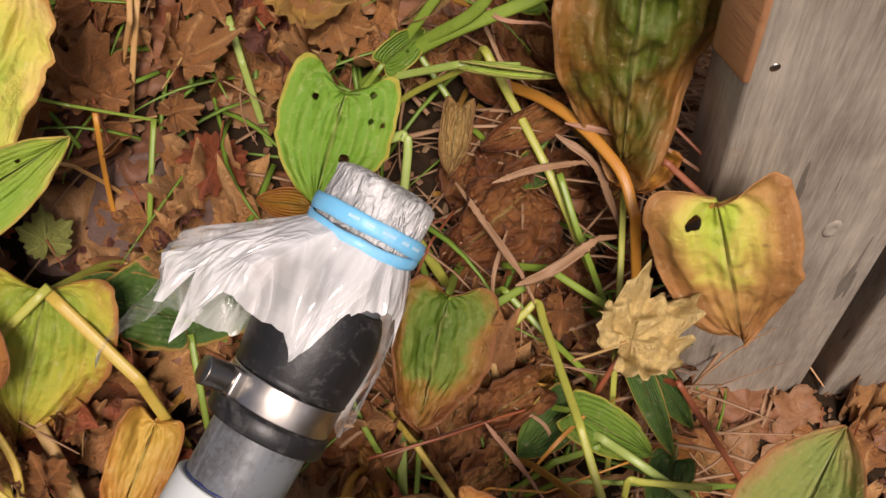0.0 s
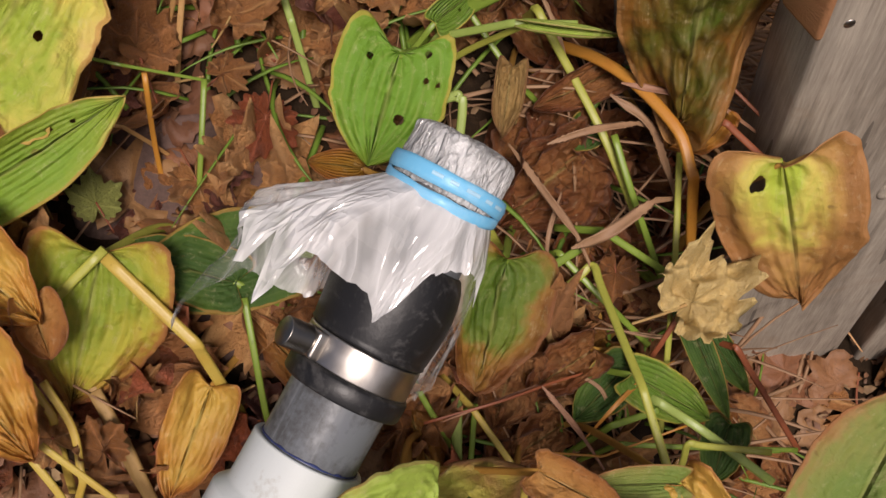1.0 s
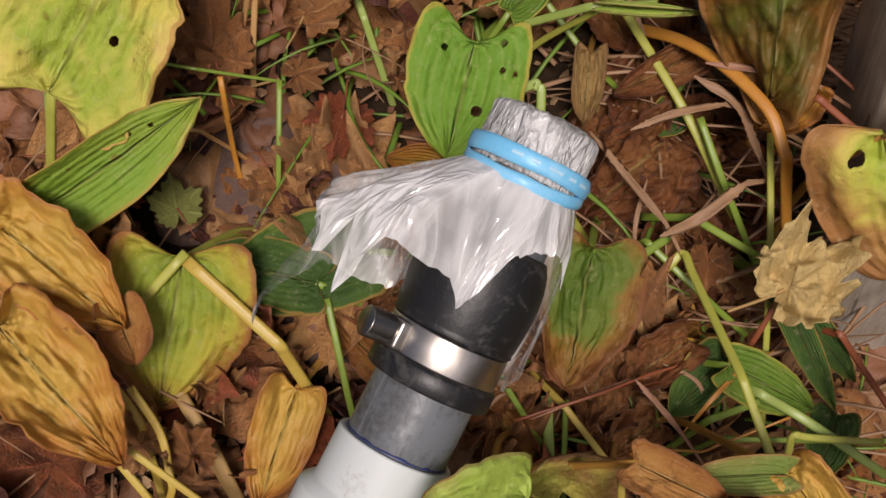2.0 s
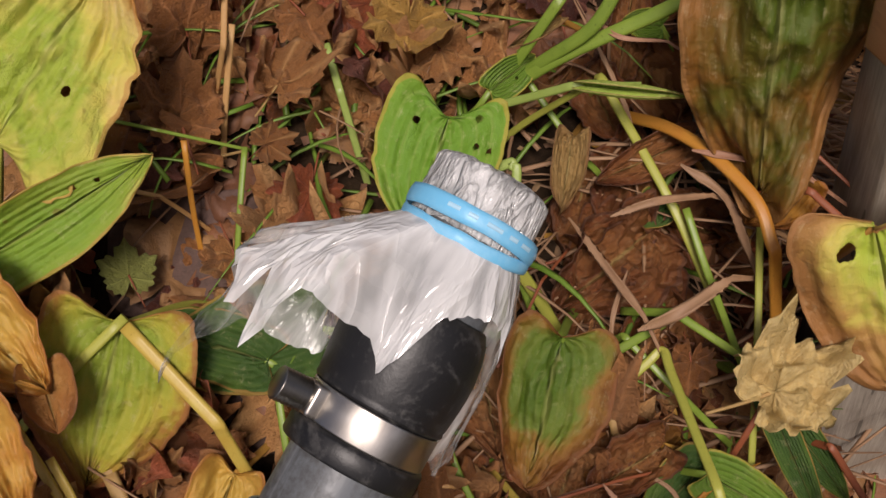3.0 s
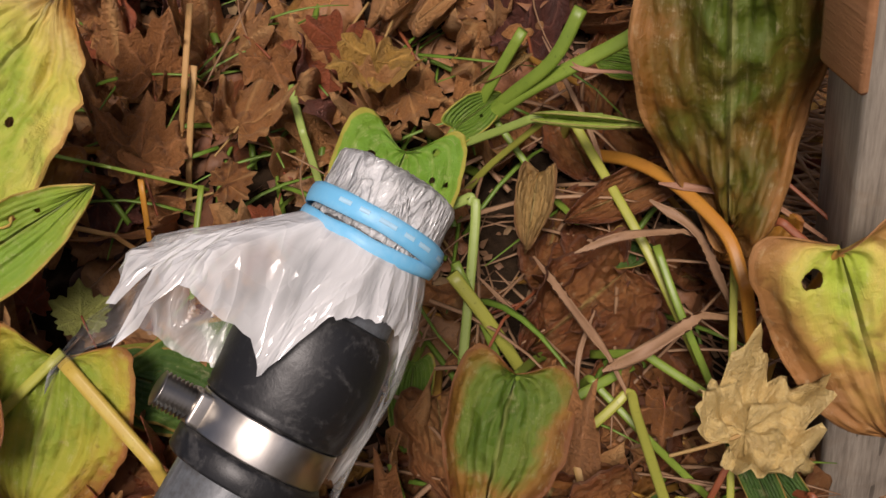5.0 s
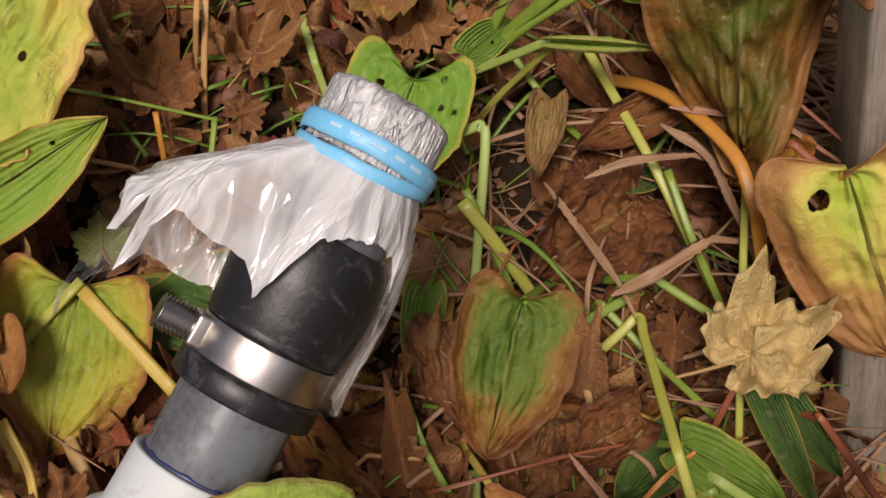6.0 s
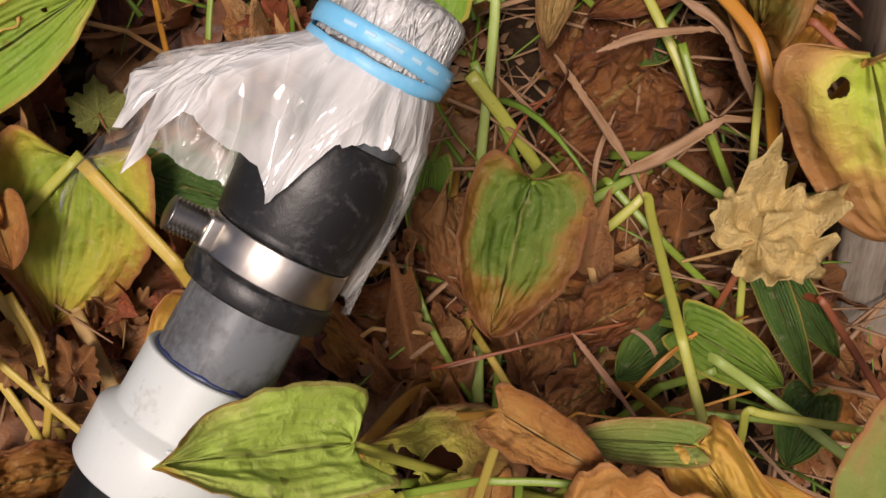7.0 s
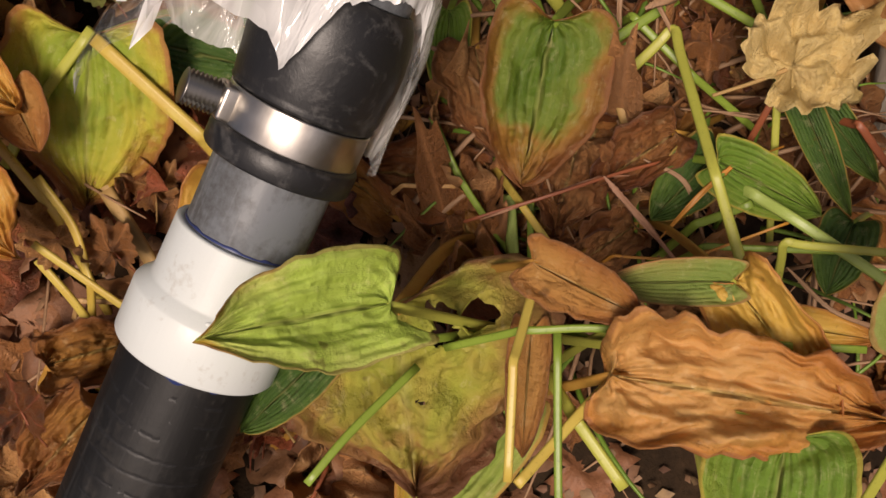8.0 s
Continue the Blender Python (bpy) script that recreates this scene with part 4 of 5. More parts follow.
# hosta leaves of the back of the bed
hosta_leaf((-0.345, 0.347, 0.195), (-0.275, 0.433, 0.244), 0.106, (0.433, -0.612, 0.662), 'yellow', cup=0.25, tilt=-8, holes=[(0.42, 0.35, 0.025)], seed=1, wave=0.75, ragged=0.25)
hosta_leaf((-0.367, 0.291, 0.154), (-0.262, 0.348, 0.175), 0.052, (0.439, -0.499, 0.747), 'green_gold', cup=0.5, tilt=20, holes=[(0.62, -0.4, 0.015), (0.72, -0.3, 0.012)], seed=2)
hosta_leaf((-0.288, 0.275, 0.117), (-0.319, 0.203, 0.055), 0.094, (0.393, -0.345, 0.852), 'olive', cup=0.1, seed=3, holes=[(0.3, -0.5, 0.02)], wave=0.5, lobes=0.8)
hosta_leaf((-0.189, 0.300, 0.062), (-0.288, 0.277, 0.070), 0.068, (0.302, -0.425, 0.853), 'dark_green', cup=0.15, seed=4)
hosta_leaf((-0.109, 0.413, 0.116), (-0.133, 0.349, 0.083), 0.078, (0.128, -0.569, 0.812), 'heart', cup=0.2, seed=5, lobes=1.25, holes=[(0.56, -0.3, 0.045), (0.2, -0.62, 0.03), (0.36, -0.55, 0.025), (0.3, 0.5, 0.03), (0.4, -0.75, 0.02)])
hosta_leaf((-0.026, 0.432, 0.116), (0.035, 0.421, 0.112), 0.024, (0.042, -0.736, 0.675), 'fresh_torn', cup=1.7, seed=6)
hosta_leaf((0.081, 0.427, 0.232), (0.074, 0.388, 0.043), 0.104, (-0.079, -0.740, 0.668), 'brown_green', root=(0.085, 0.449, 0.008), cup=-0.3, seed=7, wave=1.3, holes=[(0.3, 0.75, 0.02), (0.34, 0.7, 0.02), (0.33, 0.8, 0.025)])
hosta_leaf((0.099, 0.407, 0.052), (0.068, 0.383, 0.033), 0.052, (-0.081, -0.653, 0.753), 'orange', cup=0.3, seed=8, wave=1.0)
hosta_leaf((0.121, 0.320, 0.114), (0.151, 0.276, -0.001), 0.096, (-0.256, -0.435, 0.863), 'gold_brown', cup=-0.2, seed=9, wave=0.5, holes=[(0.22, 0.42, 0.04)])
hosta_leaf((-0.046, 0.287, 0.065), (-0.070, 0.212, 0.025), 0.074, (0.192, -0.456, 0.869), 'mid', cup=0.55, tilt=-14, seed=10, wave=0.8, ragged=0.06)
hosta_leaf((-0.096, 0.293, 0.037), (-0.089, 0.243, 0.000), 0.049, (0.243, -0.467, 0.850), 'dead', cup=0.5, seed=11, wave=2.4, ragged=0.5)
hosta_leaf((-0.113, 0.319, 0.034), (-0.118, 0.269, 0.015), 0.027, (0.269, -0.508, 0.818), 'fresh', cup=0.2, seed=12)
hosta_leaf((0.127, 0.105, 0.072), (0.175, 0.179, 0.105), 0.072, (-0.313, -0.232, 0.921), 'green_brown', cup=0.5, seed=13)
# big torn leaf beside the coupling and its neighbours
hosta_leaf((-0.107, 0.124, 0.104), (-0.107, 0.048, 0.058), 0.137, (0.261, -0.177, 0.949), 'torn', cup=-0.12, seed=14, wave=1.1, lobes=0.9, ragged=0.5, holes=[(0.27, -0.34, 0.075), (0.27, -0.58, 0.075), (0.19, -0.42, 0.05), (0.12, -0.4, 0.02), (0.5, -0.1, 0.015), (0.35, 0.2, 0.012)])
hosta_leaf((-0.085, 0.105, 0.174), (-0.130, 0.078, 0.232), 0.048, (0.351, -0.253, 0.902), 'fresh_torn', cup=0.5, tilt=8, seed=15, wave=0.8, ragged=0.12)
hosta_leaf((-0.007, 0.088, 0.123), (0.102, 0.076, 0.087), 0.056, (-0.073, -0.158, 0.985), 'bright_rust', cup=0.15, seed=52, wave=2.1, lobes=0.4, ragged=0.6)
hosta_leaf((0.042, 0.132, 0.100), (0.080, 0.075, 0.078), 0.042, (-0.120, -0.188, 0.975), 'amber', cup=0.8, seed=18, wave=1.7, ragged=0.25)
hosta_leaf((-0.034, 0.128, 0.149), (0.009, 0.107, 0.137), 0.026, (0.057, -0.251, 0.966), 'amber_brown', cup=0.35, seed=19, wave=0.8, ragged=0.2)
hosta_leaf((0.041, 0.131, 0.105), (-0.013, 0.128, 0.117), 0.021, (-0.011, -0.259, 0.966), 'green_brown', cup=0.4, seed=20)
hosta_leaf((0.060, 0.067, 0.102), (0.049, 0.013, 0.098), 0.060, (-0.110, -0.042, 0.993), 'fresh', cup=0.15, seed=21, holes=[(0.1, 0.2, 0.02)])
hosta_leaf((-0.116, 0.091, 0.156), (-0.163, 0.062, 0.131), 0.024, (0.374, -0.134, 0.918), 'dark_green', cup=0.3, seed=22)
hosta_leaf((-0.069, 0.095, 0.044), (-0.120, 0.027, 0.034), 0.057, (0.215, -0.080, 0.973), 'fresh_gold', cup=0.2, seed=23, holes=[(0.3, 0.1, 0.015), (0.2, -0.5, 0.015)])
hosta_leaf((-0.047, 0.116, 0.089), (-0.053, 0.061, 0.073), 0.021, (0.135, -0.151, 0.979), 'amber_brown', cup=0.6, seed=24)
hosta_leaf((0.033, 0.228, 0.005), (0.085, 0.206, -0.025), 0.035, (-0.090, -0.350, 0.933), 'fresh', cup=0.15, seed=25)
hosta_leaf((0.033, 0.240, -0.011), (-0.005, 0.206, -0.022), 0.036, (-0.009, -0.356, 0.934), 'dark_green', cup=0.25, seed=26)
hosta_leaf((0.072, 0.278, 0.000), (0.101, 0.209, -0.038), 0.021, (-0.135, -0.382, 0.914), 'dark_green', cup=0.6, seed=27)
hosta_leaf((0.079, 0.277, -0.006), (0.116, 0.227, -0.036), 0.024, (-0.151, -0.393, 0.907), 'dark_green', cup=0.5, seed=28)
hosta_leaf((0.103, 0.209, -0.048), (0.087, 0.170, -0.056), 0.034, (-0.145, -0.282, 0.948), 'dark_green', cup=0.2, seed=29)
hosta_leaf((-0.219, 0.278, 0.063), (-0.296, 0.298, 0.078), 0.045, (0.462, -0.460, 0.759), 'dark_green', cup=0.2, seed=30)
hosta_leaf((-0.376, 0.276, 0.172), (-0.310, 0.225, 0.130), 0.061, (0.490, -0.394, 0.778), 'amber', cup=0.6, seed=31, wave=1.6, ragged=0.3)
hosta_leaf((-0.368, 0.216, 0.162), (-0.307, 0.150, 0.117), 0.062, (0.494, -0.294, 0.818), 'amber', cup=0.4, seed=32, wave=1.8, ragged=0.3)
hosta_leaf((-0.139, 0.357, 0.067), (-0.174, 0.359, 0.076), 0.026, (0.178, -0.521, 0.835), 'orange', cup=0.8, seed=33)
hosta_leaf((-0.234, 0.214, 0.047), (-0.263, 0.151, 0.016), 0.047, (0.318, -0.268, 0.909), 'amber', cup=0.7, seed=34, wave=1.0)
hosta_leaf((-0.324, 0.108, 0.058), (-0.281, 0.128, 0.034), 0.044, (0.551, -0.169, 0.817), 'orange_brown', cup=0.8, seed=35, wave=2.2, ragged=0.4)
hosta_leaf((-0.288, 0.090, 0.054), (-0.335, 0.045, 0.042), 0.048, (0.570, -0.079, 0.818), 'orange_brown', cup=0.6, seed=36, wave=2.2, ragged=0.4)
hosta_leaf((-0.042, 0.248, 0.000), (-0.059, 0.203, -0.019), 0.052, (0.107, -0.363, 0.926), 'dead', cup=0.5, seed=37, wave=2.2, ragged=0.5)
hosta_leaf((0.011, 0.250, -0.003), (-0.037, 0.224, -0.014), 0.037, (0.040, -0.382, 0.923), 'rust', cup=0.6, seed=38, wave=2.0, ragged=0.4)
hosta_leaf((0.009, 0.395, 0.011), (-0.053, 0.338, 0.009), 0.069, (0.079, -0.603, 0.794), 'rust', cup=0.5, seed=39, wave=2.0, ragged=0.5)
hosta_leaf((0.035, 0.440, 0.048), (-0.024, 0.413, 0.045), 0.033, (0.037, -0.684, 0.728), 'rust', cup=0.9, seed=40, wave=1.4)
hosta_leaf((-0.037, 0.432, 0.069), (-0.046, 0.385, 0.052), 0.027, (0.111, -0.677, 0.728), 'tan', cup=0.8, seed=41, wave=1.6)
hosta_leaf((-0.042, 0.495, 0.114), (-0.075, 0.478, 0.107), 0.022, (0.132, -0.768, 0.627), 'tan', cup=1.4, seed=42, wave=1.0)
hosta_leaf((-0.088, 0.455, 0.093), (-0.059, 0.482, 0.094), 0.026, (0.154, -0.742, 0.653), 'fresh', cup=0.5, seed=43, holes=[(0.5, 0.3, 0.03)])
hosta_leaf((0.018, 0.412, 0.024), (0.006, 0.392, 0.021), 0.029, (0.027, -0.646, 0.762), 'dark_green', cup=0.3, seed=44)
hosta_leaf((0.025, 0.520, 0.075), (-0.001, 0.522, 0.082), 0.023, (0.025, -0.771, 0.637), 'fresh', cup=0.3, seed=45)
hosta_leaf((-0.014, 0.203, -0.021), (-0.048, 0.183, -0.028), 0.037, (0.071, -0.303, 0.950), 'dead', cup=0.7, seed=47, wave=2.2, ragged=0.5)
hosta_leaf((-0.190, 0.095, -0.009), (-0.151, 0.113, -0.023), 0.043, (0.320, -0.144, 0.936), 'dead', cup=0.7, seed=48, wave=2.2, ragged=0.5)
hosta_leaf((-0.317, 0.238, 0.136), (-0.308, 0.209, 0.115), 0.033, (0.580, -0.431, 0.691), 'amber_brown', cup=0.8, seed=49)
hosta_leaf((-0.325, 0.409, 0.149), (-0.354, 0.352, 0.119), 0.055, (0.468, -0.524, 0.711), 'orange_brown', cup=0.5, seed=50, wave=1.0)
hosta_leaf((0.052, 0.150, -0.033), (0.112, 0.142, -0.050), 0.025, (-0.167, -0.202, 0.965), 'amber', cup=0.7, seed=51)
# maple leaf caught on the stalks and leaves that lie on top of the litter
maple_leaf((0.071, 0.265, 0.032), (0.111, 0.292, 0.030), (-0.162, -0.389, 0.907), 'tan', curl=0.9, seed=3)
maple_leaf((-0.286, 0.487, 0.133), (-0.283, 0.523, 0.142), (0.435, -0.712, 0.551), 'brown', curl=0.4, seed=2)
maple_leaf((-0.286, 0.429, 0.115), (-0.288, 0.470, 0.128), (0.454, -0.659, 0.600), 'brown', curl=0.5, seed=3)
maple_leaf((-0.223, 0.451, 0.116), (-0.215, 0.481, 0.123), (0.369, -0.702, 0.609), 'tan_brown', curl=0.8, seed=4)
maple_leaf((-0.168, 0.524, 0.114), (-0.177, 0.480, 0.103), (0.274, -0.767, 0.580), 'red', curl=0.15, seed=5)
maple_leaf((-0.143, 0.509, 0.108), (-0.145, 0.470, 0.097), (0.245, -0.762, 0.600), 'gold', curl=0.5, seed=6)
maple_leaf((-0.209, 0.503, 0.128), (-0.196, 0.478, 0.117), (0.336, -0.750, 0.570), 'brown', curl=0.6, seed=7)
maple_leaf((-0.231, 0.418, 0.098), (-0.214, 0.427, 0.097), (0.385, -0.662, 0.643), 'tan_brown', curl=0.7, seed=8)
maple_leaf((-0.311, 0.330, 0.082), (-0.316, 0.352, 0.090), (0.508, -0.538, 0.672), 'green', curl=0.1, seed=9)
maple_leaf((-0.319, 0.413, 0.098), (-0.314, 0.377, 0.087), (0.489, -0.623, 0.611), 'plum', curl=0.3, seed=10)
maple_leaf((-0.351, 0.340, 0.085), (-0.368, 0.357, 0.094), (0.548, -0.533, 0.645), 'red', curl=0.3, seed=11)
maple_leaf((-0.205, 0.395, 0.075), (-0.215, 0.365, 0.068), (0.240, -0.554, 0.797), 'red', curl=0.3, seed=12)
maple_leaf((-0.249, 0.350, 0.072), (-0.240, 0.324, 0.062), (0.306, -0.497, 0.812), 'tan_brown', curl=0.6, seed=13)
maple_leaf((-0.284, 0.215, 0.041), (-0.290, 0.235, 0.048), (0.502, -0.329, 0.800), 'tan_brown', curl=0.7, seed=14)
maple_leaf((-0.124, 0.502, 0.086), (-0.116, 0.473, 0.076), (0.216, -0.748, 0.628), 'tan_brown', curl=0.4, seed=16)
maple_leaf((0.031, 0.310, -0.010), (0.027, 0.289, -0.015), (-0.036, -0.484, 0.874), 'brown', curl=0.6, seed=17)
# dried leaves beside the coupling
maple_leaf((-0.328, 0.232, 0.029), (-0.315, 0.254, 0.037), (0.420, -0.250, 0.870), 'tan_brown', curl=0.5, seed=40)
maple_leaf((-0.317, 0.174, 0.077), (-0.332, 0.190, 0.092), (0.420, -0.250, 0.870), 'tan_brown', curl=0.6, seed=41)
maple_leaf((-0.292, 0.171, 0.062), (-0.299, 0.188, 0.075), (0.420, -0.250, 0.870), 'brown', curl=0.7, seed=42)
maple_leaf((-0.272, 0.068, 0.137), (-0.274, 0.087, 0.148), (0.420, -0.250, 0.870), 'red', curl=0.9, seed=43)
# stalks
leaf_stalk([(-0.285, 0.273, 0.118), (-0.235, 0.229, 0.082), (-0.228, 0.216, 0.037)], 0.0041, 'yellow')
leaf_stalk([(-0.194, 0.483, 0.118), (-0.185, 0.454, 0.103), (-0.181, 0.439, 0.072)], 0.0028, 'pale_green')
leaf_stalk([(-0.250, 0.510, 0.171), (-0.251, 0.460, 0.146), (-0.272, 0.456, 0.100)], 0.0022, 'straw')
leaf_stalk([(-0.274, 0.402, 0.124), (-0.279, 0.377, 0.078)], 0.0020, 'orange')
leaf_stalk([(-0.091, 0.478, 0.061), (-0.054, 0.470, 0.100), (-0.021, 0.466, 0.130), (-0.001, 0.476, 0.158)], 0.0047, 'green')
leaf_stalk([(-0.093, 0.474, 0.061), (-0.042, 0.467, 0.106), (0.024, 0.468, 0.139), (0.044, 0.470, 0.155)], 0.0050, 'green')
leaf_stalk([(-0.095, 0.472, 0.060), (-0.065, 0.477, 0.104), (-0.038, 0.485, 0.140)], 0.0039, 'green')
leaf_stalk([(-0.086, 0.451, 0.082), (-0.035, 0.434, 0.114), (0.007, 0.431, 0.113)], 0.0030, 'pale_green')
leaf_stalk([(-0.092, 0.393, 0.086), (-0.073, 0.395, 0.092), (-0.071, 0.384, 0.083), (-0.089, 0.306, 0.009)], 0.0033, 'pale_green')
leaf_stalk([(-0.085, 0.354, 0.072), (-0.068, 0.340, 0.044), (-0.054, 0.330, 0.008)], 0.0042, 'yellow_green')
leaf_stalk([(-0.083, 0.361, 0.074), (-0.070, 0.339, 0.034), (-0.063, 0.322, 0.008)], 0.0027, 'green')
leaf_stalk([(0.022, 0.435, 0.070), (0.047, 0.407, 0.075), (0.071, 0.374, 0.069), (0.080, 0.346, 0.054), (0.084, 0.325, -0.009)], 0.0043, 'orange')
leaf_stalk([(0.076, 0.375, 0.039), (0.068, 0.299, 0.008), (0.061, 0.234, -0.050)], 0.0024, 'yellow_green')
leaf_stalk([(-0.054, 0.259, -0.014), (0.012, 0.300, 0.022), (0.033, 0.202, 0.055), (0.048, 0.142, 0.040)], 0.0030, 'yellow_green')
leaf_stalk([(-0.017, 0.478, 0.073), (0.025, 0.395, 0.037), (0.053, 0.343, -0.015)], 0.0034, 'yellow_green')
leaf_stalk([(0.032, 0.389, 0.044), (0.043, 0.357, 0.021), (0.060, 0.326, -0.022)], 0.0026, 'green')
leaf_stalk([(-0.071, 0.481, 0.087), (-0.034, 0.432, 0.053), (-0.018, 0.428, 0.028)], 0.0024, 'green')
leaf_stalk([(-0.010, 0.311, 0.021), (0.021, 0.280, 0.004), (0.052, 0.265, -0.038)], 0.0025, 'green')
leaf_stalk([(0.021, 0.323, 0.027), (0.068, 0.301, -0.002), (0.077, 0.307, -0.032)], 0.0028, 'green')
leaf_stalk([(-0.033, 0.289, 0.020), (0.014, 0.321, 0.018)], 0.0033, 'green')
leaf_stalk([(0.069, 0.268, 0.018), (0.054, 0.250, -0.003), (0.035, 0.235, -0.043)], 0.0020, 'red_brown')
leaf_stalk([(-0.058, 0.338, 0.046), (-0.073, 0.303, 0.044), (-0.084, 0.277, 0.049)], 0.0010, 'red_brown')
leaf_stalk([(-0.034, 0.300, 0.014), (-0.019, 0.269, 0.000), (-0.015, 0.243, -0.028)], 0.0041, 'tan')
leaf_stalk([(0.050, 0.212, -0.004), (0.077, 0.192, -0.006), (0.123, 0.165, -0.036)], 0.0033, 'pale_green')
leaf_stalk([(0.052, 0.143, -0.075), (0.065, 0.181, 0.003), (0.119, 0.178, -0.011)], 0.0025, 'yellow_green')
leaf_stalk([(0.019, 0.201, -0.019), (0.050, 0.207, -0.006)], 0.0027, 'green')
leaf_stalk([(-0.071, 0.205, 0.014), (-0.045, 0.167, 0.006)], 0.0024, 'yellow')
leaf_stalk([(-0.082, 0.217, 0.000), (-0.084, 0.181, -0.030)], 0.0037, 'pale_green')
leaf_stalk([(-0.070, 0.214, -0.003), (-0.075, 0.181, -0.032)], 0.0020, 'green')
leaf_stalk([(-0.120, 0.254, 0.031), (-0.108, 0.224, 0.009), (-0.088, 0.193, -0.025)], 0.0022, 'green')
leaf_stalk([(-0.045, 0.108, 0.118), (-0.010, 0.110, 0.111), (0.041, 0.107, 0.097), (0.093, 0.106, 0.085)], 0.0019, 'green')
leaf_stalk([(-0.020, 0.085, 0.083), (-0.036, 0.064, 0.091), (-0.049, 0.046, 0.099)], 0.0026, 'yellow')
leaf_stalk([(-0.027, 0.076, 0.082), (-0.008, 0.049, 0.069)], 0.0030, 'yellow_green')
leaf_stalk([(-0.044, 0.091, 0.134), (-0.048, 0.045, 0.120)], 0.0021, 'yellow')
leaf_stalk([(0.023, 0.077, 0.071), (0.027, 0.050, 0.072)], 0.0028, 'yellow_green')
leaf_stalk([(0.040, 0.078, 0.067), (0.028, 0.051, 0.061)], 0.0026, 'amber')
leaf_stalk([(-0.032, 0.110, 0.105), (-0.034, 0.047, 0.085)], 0.0019, 'green')
leaf_stalk([(-0.117, 0.064, 0.121), (-0.132, 0.041, 0.128)], 0.0020, 'green')
leaf_stalk([(-0.310, 0.222, 0.069), (-0.297, 0.196, 0.048), (-0.285, 0.166, 0.016)], 0.0045, 'tan')
leaf_stalk([(-0.316, 0.200, 0.104), (-0.303, 0.178, 0.084), (-0.300, 0.151, 0.065), (-0.327, 0.120, 0.013)], 0.0026, 'yellow')
leaf_stalk([(-0.329, 0.163, 0.076), (-0.315, 0.144, 0.057), (-0.309, 0.126, 0.030)], 0.0026, 'yellow')
leaf_stalk([(-0.324, 0.149, 0.041), (-0.284, 0.150, 0.031)], 0.0018, 'straw')
leaf_stalk([(-0.143, 0.223, 0.008), (-0.113, 0.224, 0.000)], 0.0014, 'straw')
leaf_stalk([(-0.025, 0.183, -0.014), (0.013, 0.182, -0.023), (0.068, 0.198, -0.013)], 0.0009, 'orange')
leaf_stalk([(-0.102, 0.195, 0.019), (-0.054, 0.207, 0.021), (-0.015, 0.225, 0.006)], 0.0010, 'red_brown')
leaf_stalk([(-0.214, 0.269, 0.059), (-0.210, 0.240, 0.040), (-0.207, 0.208, 0.009)], 0.0024, 'green')
leaf_stalk([(-0.237, 0.401, 0.115), (-0.241, 0.370, 0.096), (-0.250, 0.340, 0.059)], 0.0020, 'green')
leaf_stalk([(-0.350, 0.356, 0.189), (-0.362, 0.345, 0.159), (-0.394, 0.322, 0.090)], 0.0033, 'pale_green')
leaf_stalk([(-0.340, 0.220, 0.116), (-0.318, 0.187, 0.080), (-0.323, 0.155, 0.022)], 0.0030, 'yellow')
leaf_stalk([(-0.312, 0.163, 0.102), (-0.289, 0.147, 0.081)], 0.0023, 'yellow')
leaf_stalk([(-0.302, 0.208, 0.063), (-0.287, 0.180, 0.041), (-0.275, 0.150, 0.009)], 0.0046, 'tan')
leaf_stalk([(-0.247, 0.475, 0.149), (-0.265, 0.443, 0.094)], 0.0023, 'straw')
leaf_stalk([(-0.325, 0.375, 0.119), (-0.289, 0.371, 0.108), (-0.281, 0.377, 0.078)], 0.0016, 'straw')
leaf_stalk([(-0.339, 0.401, 0.160), (-0.283, 0.394, 0.144), (-0.267, 0.398, 0.131)], 0.0012, 'green')
leaf_stalk([(0.134, 0.392, 0.049), (0.099, 0.425, 0.068)], 0.0013, 'red_brown')
leaf_stalk([(0.102, 0.376, 0.072), (0.140, 0.350, 0.045)], 0.0026, 'red_brown')
leaf_stalk([(0.106, 0.248, -0.007), (0.156, 0.199, -0.084)], 0.0024, 'red_brown')
leaf_stalk([(0.024, 0.190, -0.024), (0.085, 0.190, -0.039), (0.150, 0.194, -0.065)], 0.0020, 'green')
# dry blades of grass
grass_blade([(-0.041, 0.382, 0.050), (-0.017, 0.345, 0.043), (0.002, 0.314, 0.039)], 0.0039, 'dry')
grass_blade([(-0.002, 0.308, 0.033), (0.025, 0.315, 0.043), (0.055, 0.337, 0.042)], 0.0056, 'dry')
grass_blade([(-0.015, 0.373, 0.061), (0.012, 0.379, 0.066), (0.048, 0.393, 0.051)], 0.0038, 'dry')
grass_blade([(0.036, 0.408, 0.078), (0.070, 0.398, 0.077), (0.098, 0.395, 0.069)], 0.0037, 'dry_pink')
grass_blade([(0.030, 0.411, 0.061), (0.056, 0.392, 0.049), (0.071, 0.370, 0.018)], 0.0045, 'dry')
grass_blade([(-0.020, 0.483, 0.125), (-0.005, 0.462, 0.125), (0.024, 0.462, 0.118)], 0.0023, 'dry_pink')
grass_blade([(-0.034, 0.536, 0.094), (-0.003, 0.463, 0.065), (0.002, 0.427, 0.043)], 0.0025, 'dry')
grass_blade([(-0.006, 0.352, 0.032), (-0.016, 0.324, 0.026), (-0.019, 0.302, 0.010)], 0.0024, 'dry')
grass_blade([(-0.077, 0.374, 0.046), (-0.048, 0.342, 0.040), (-0.036, 0.338, 0.025)], 0.0021, 'dry')
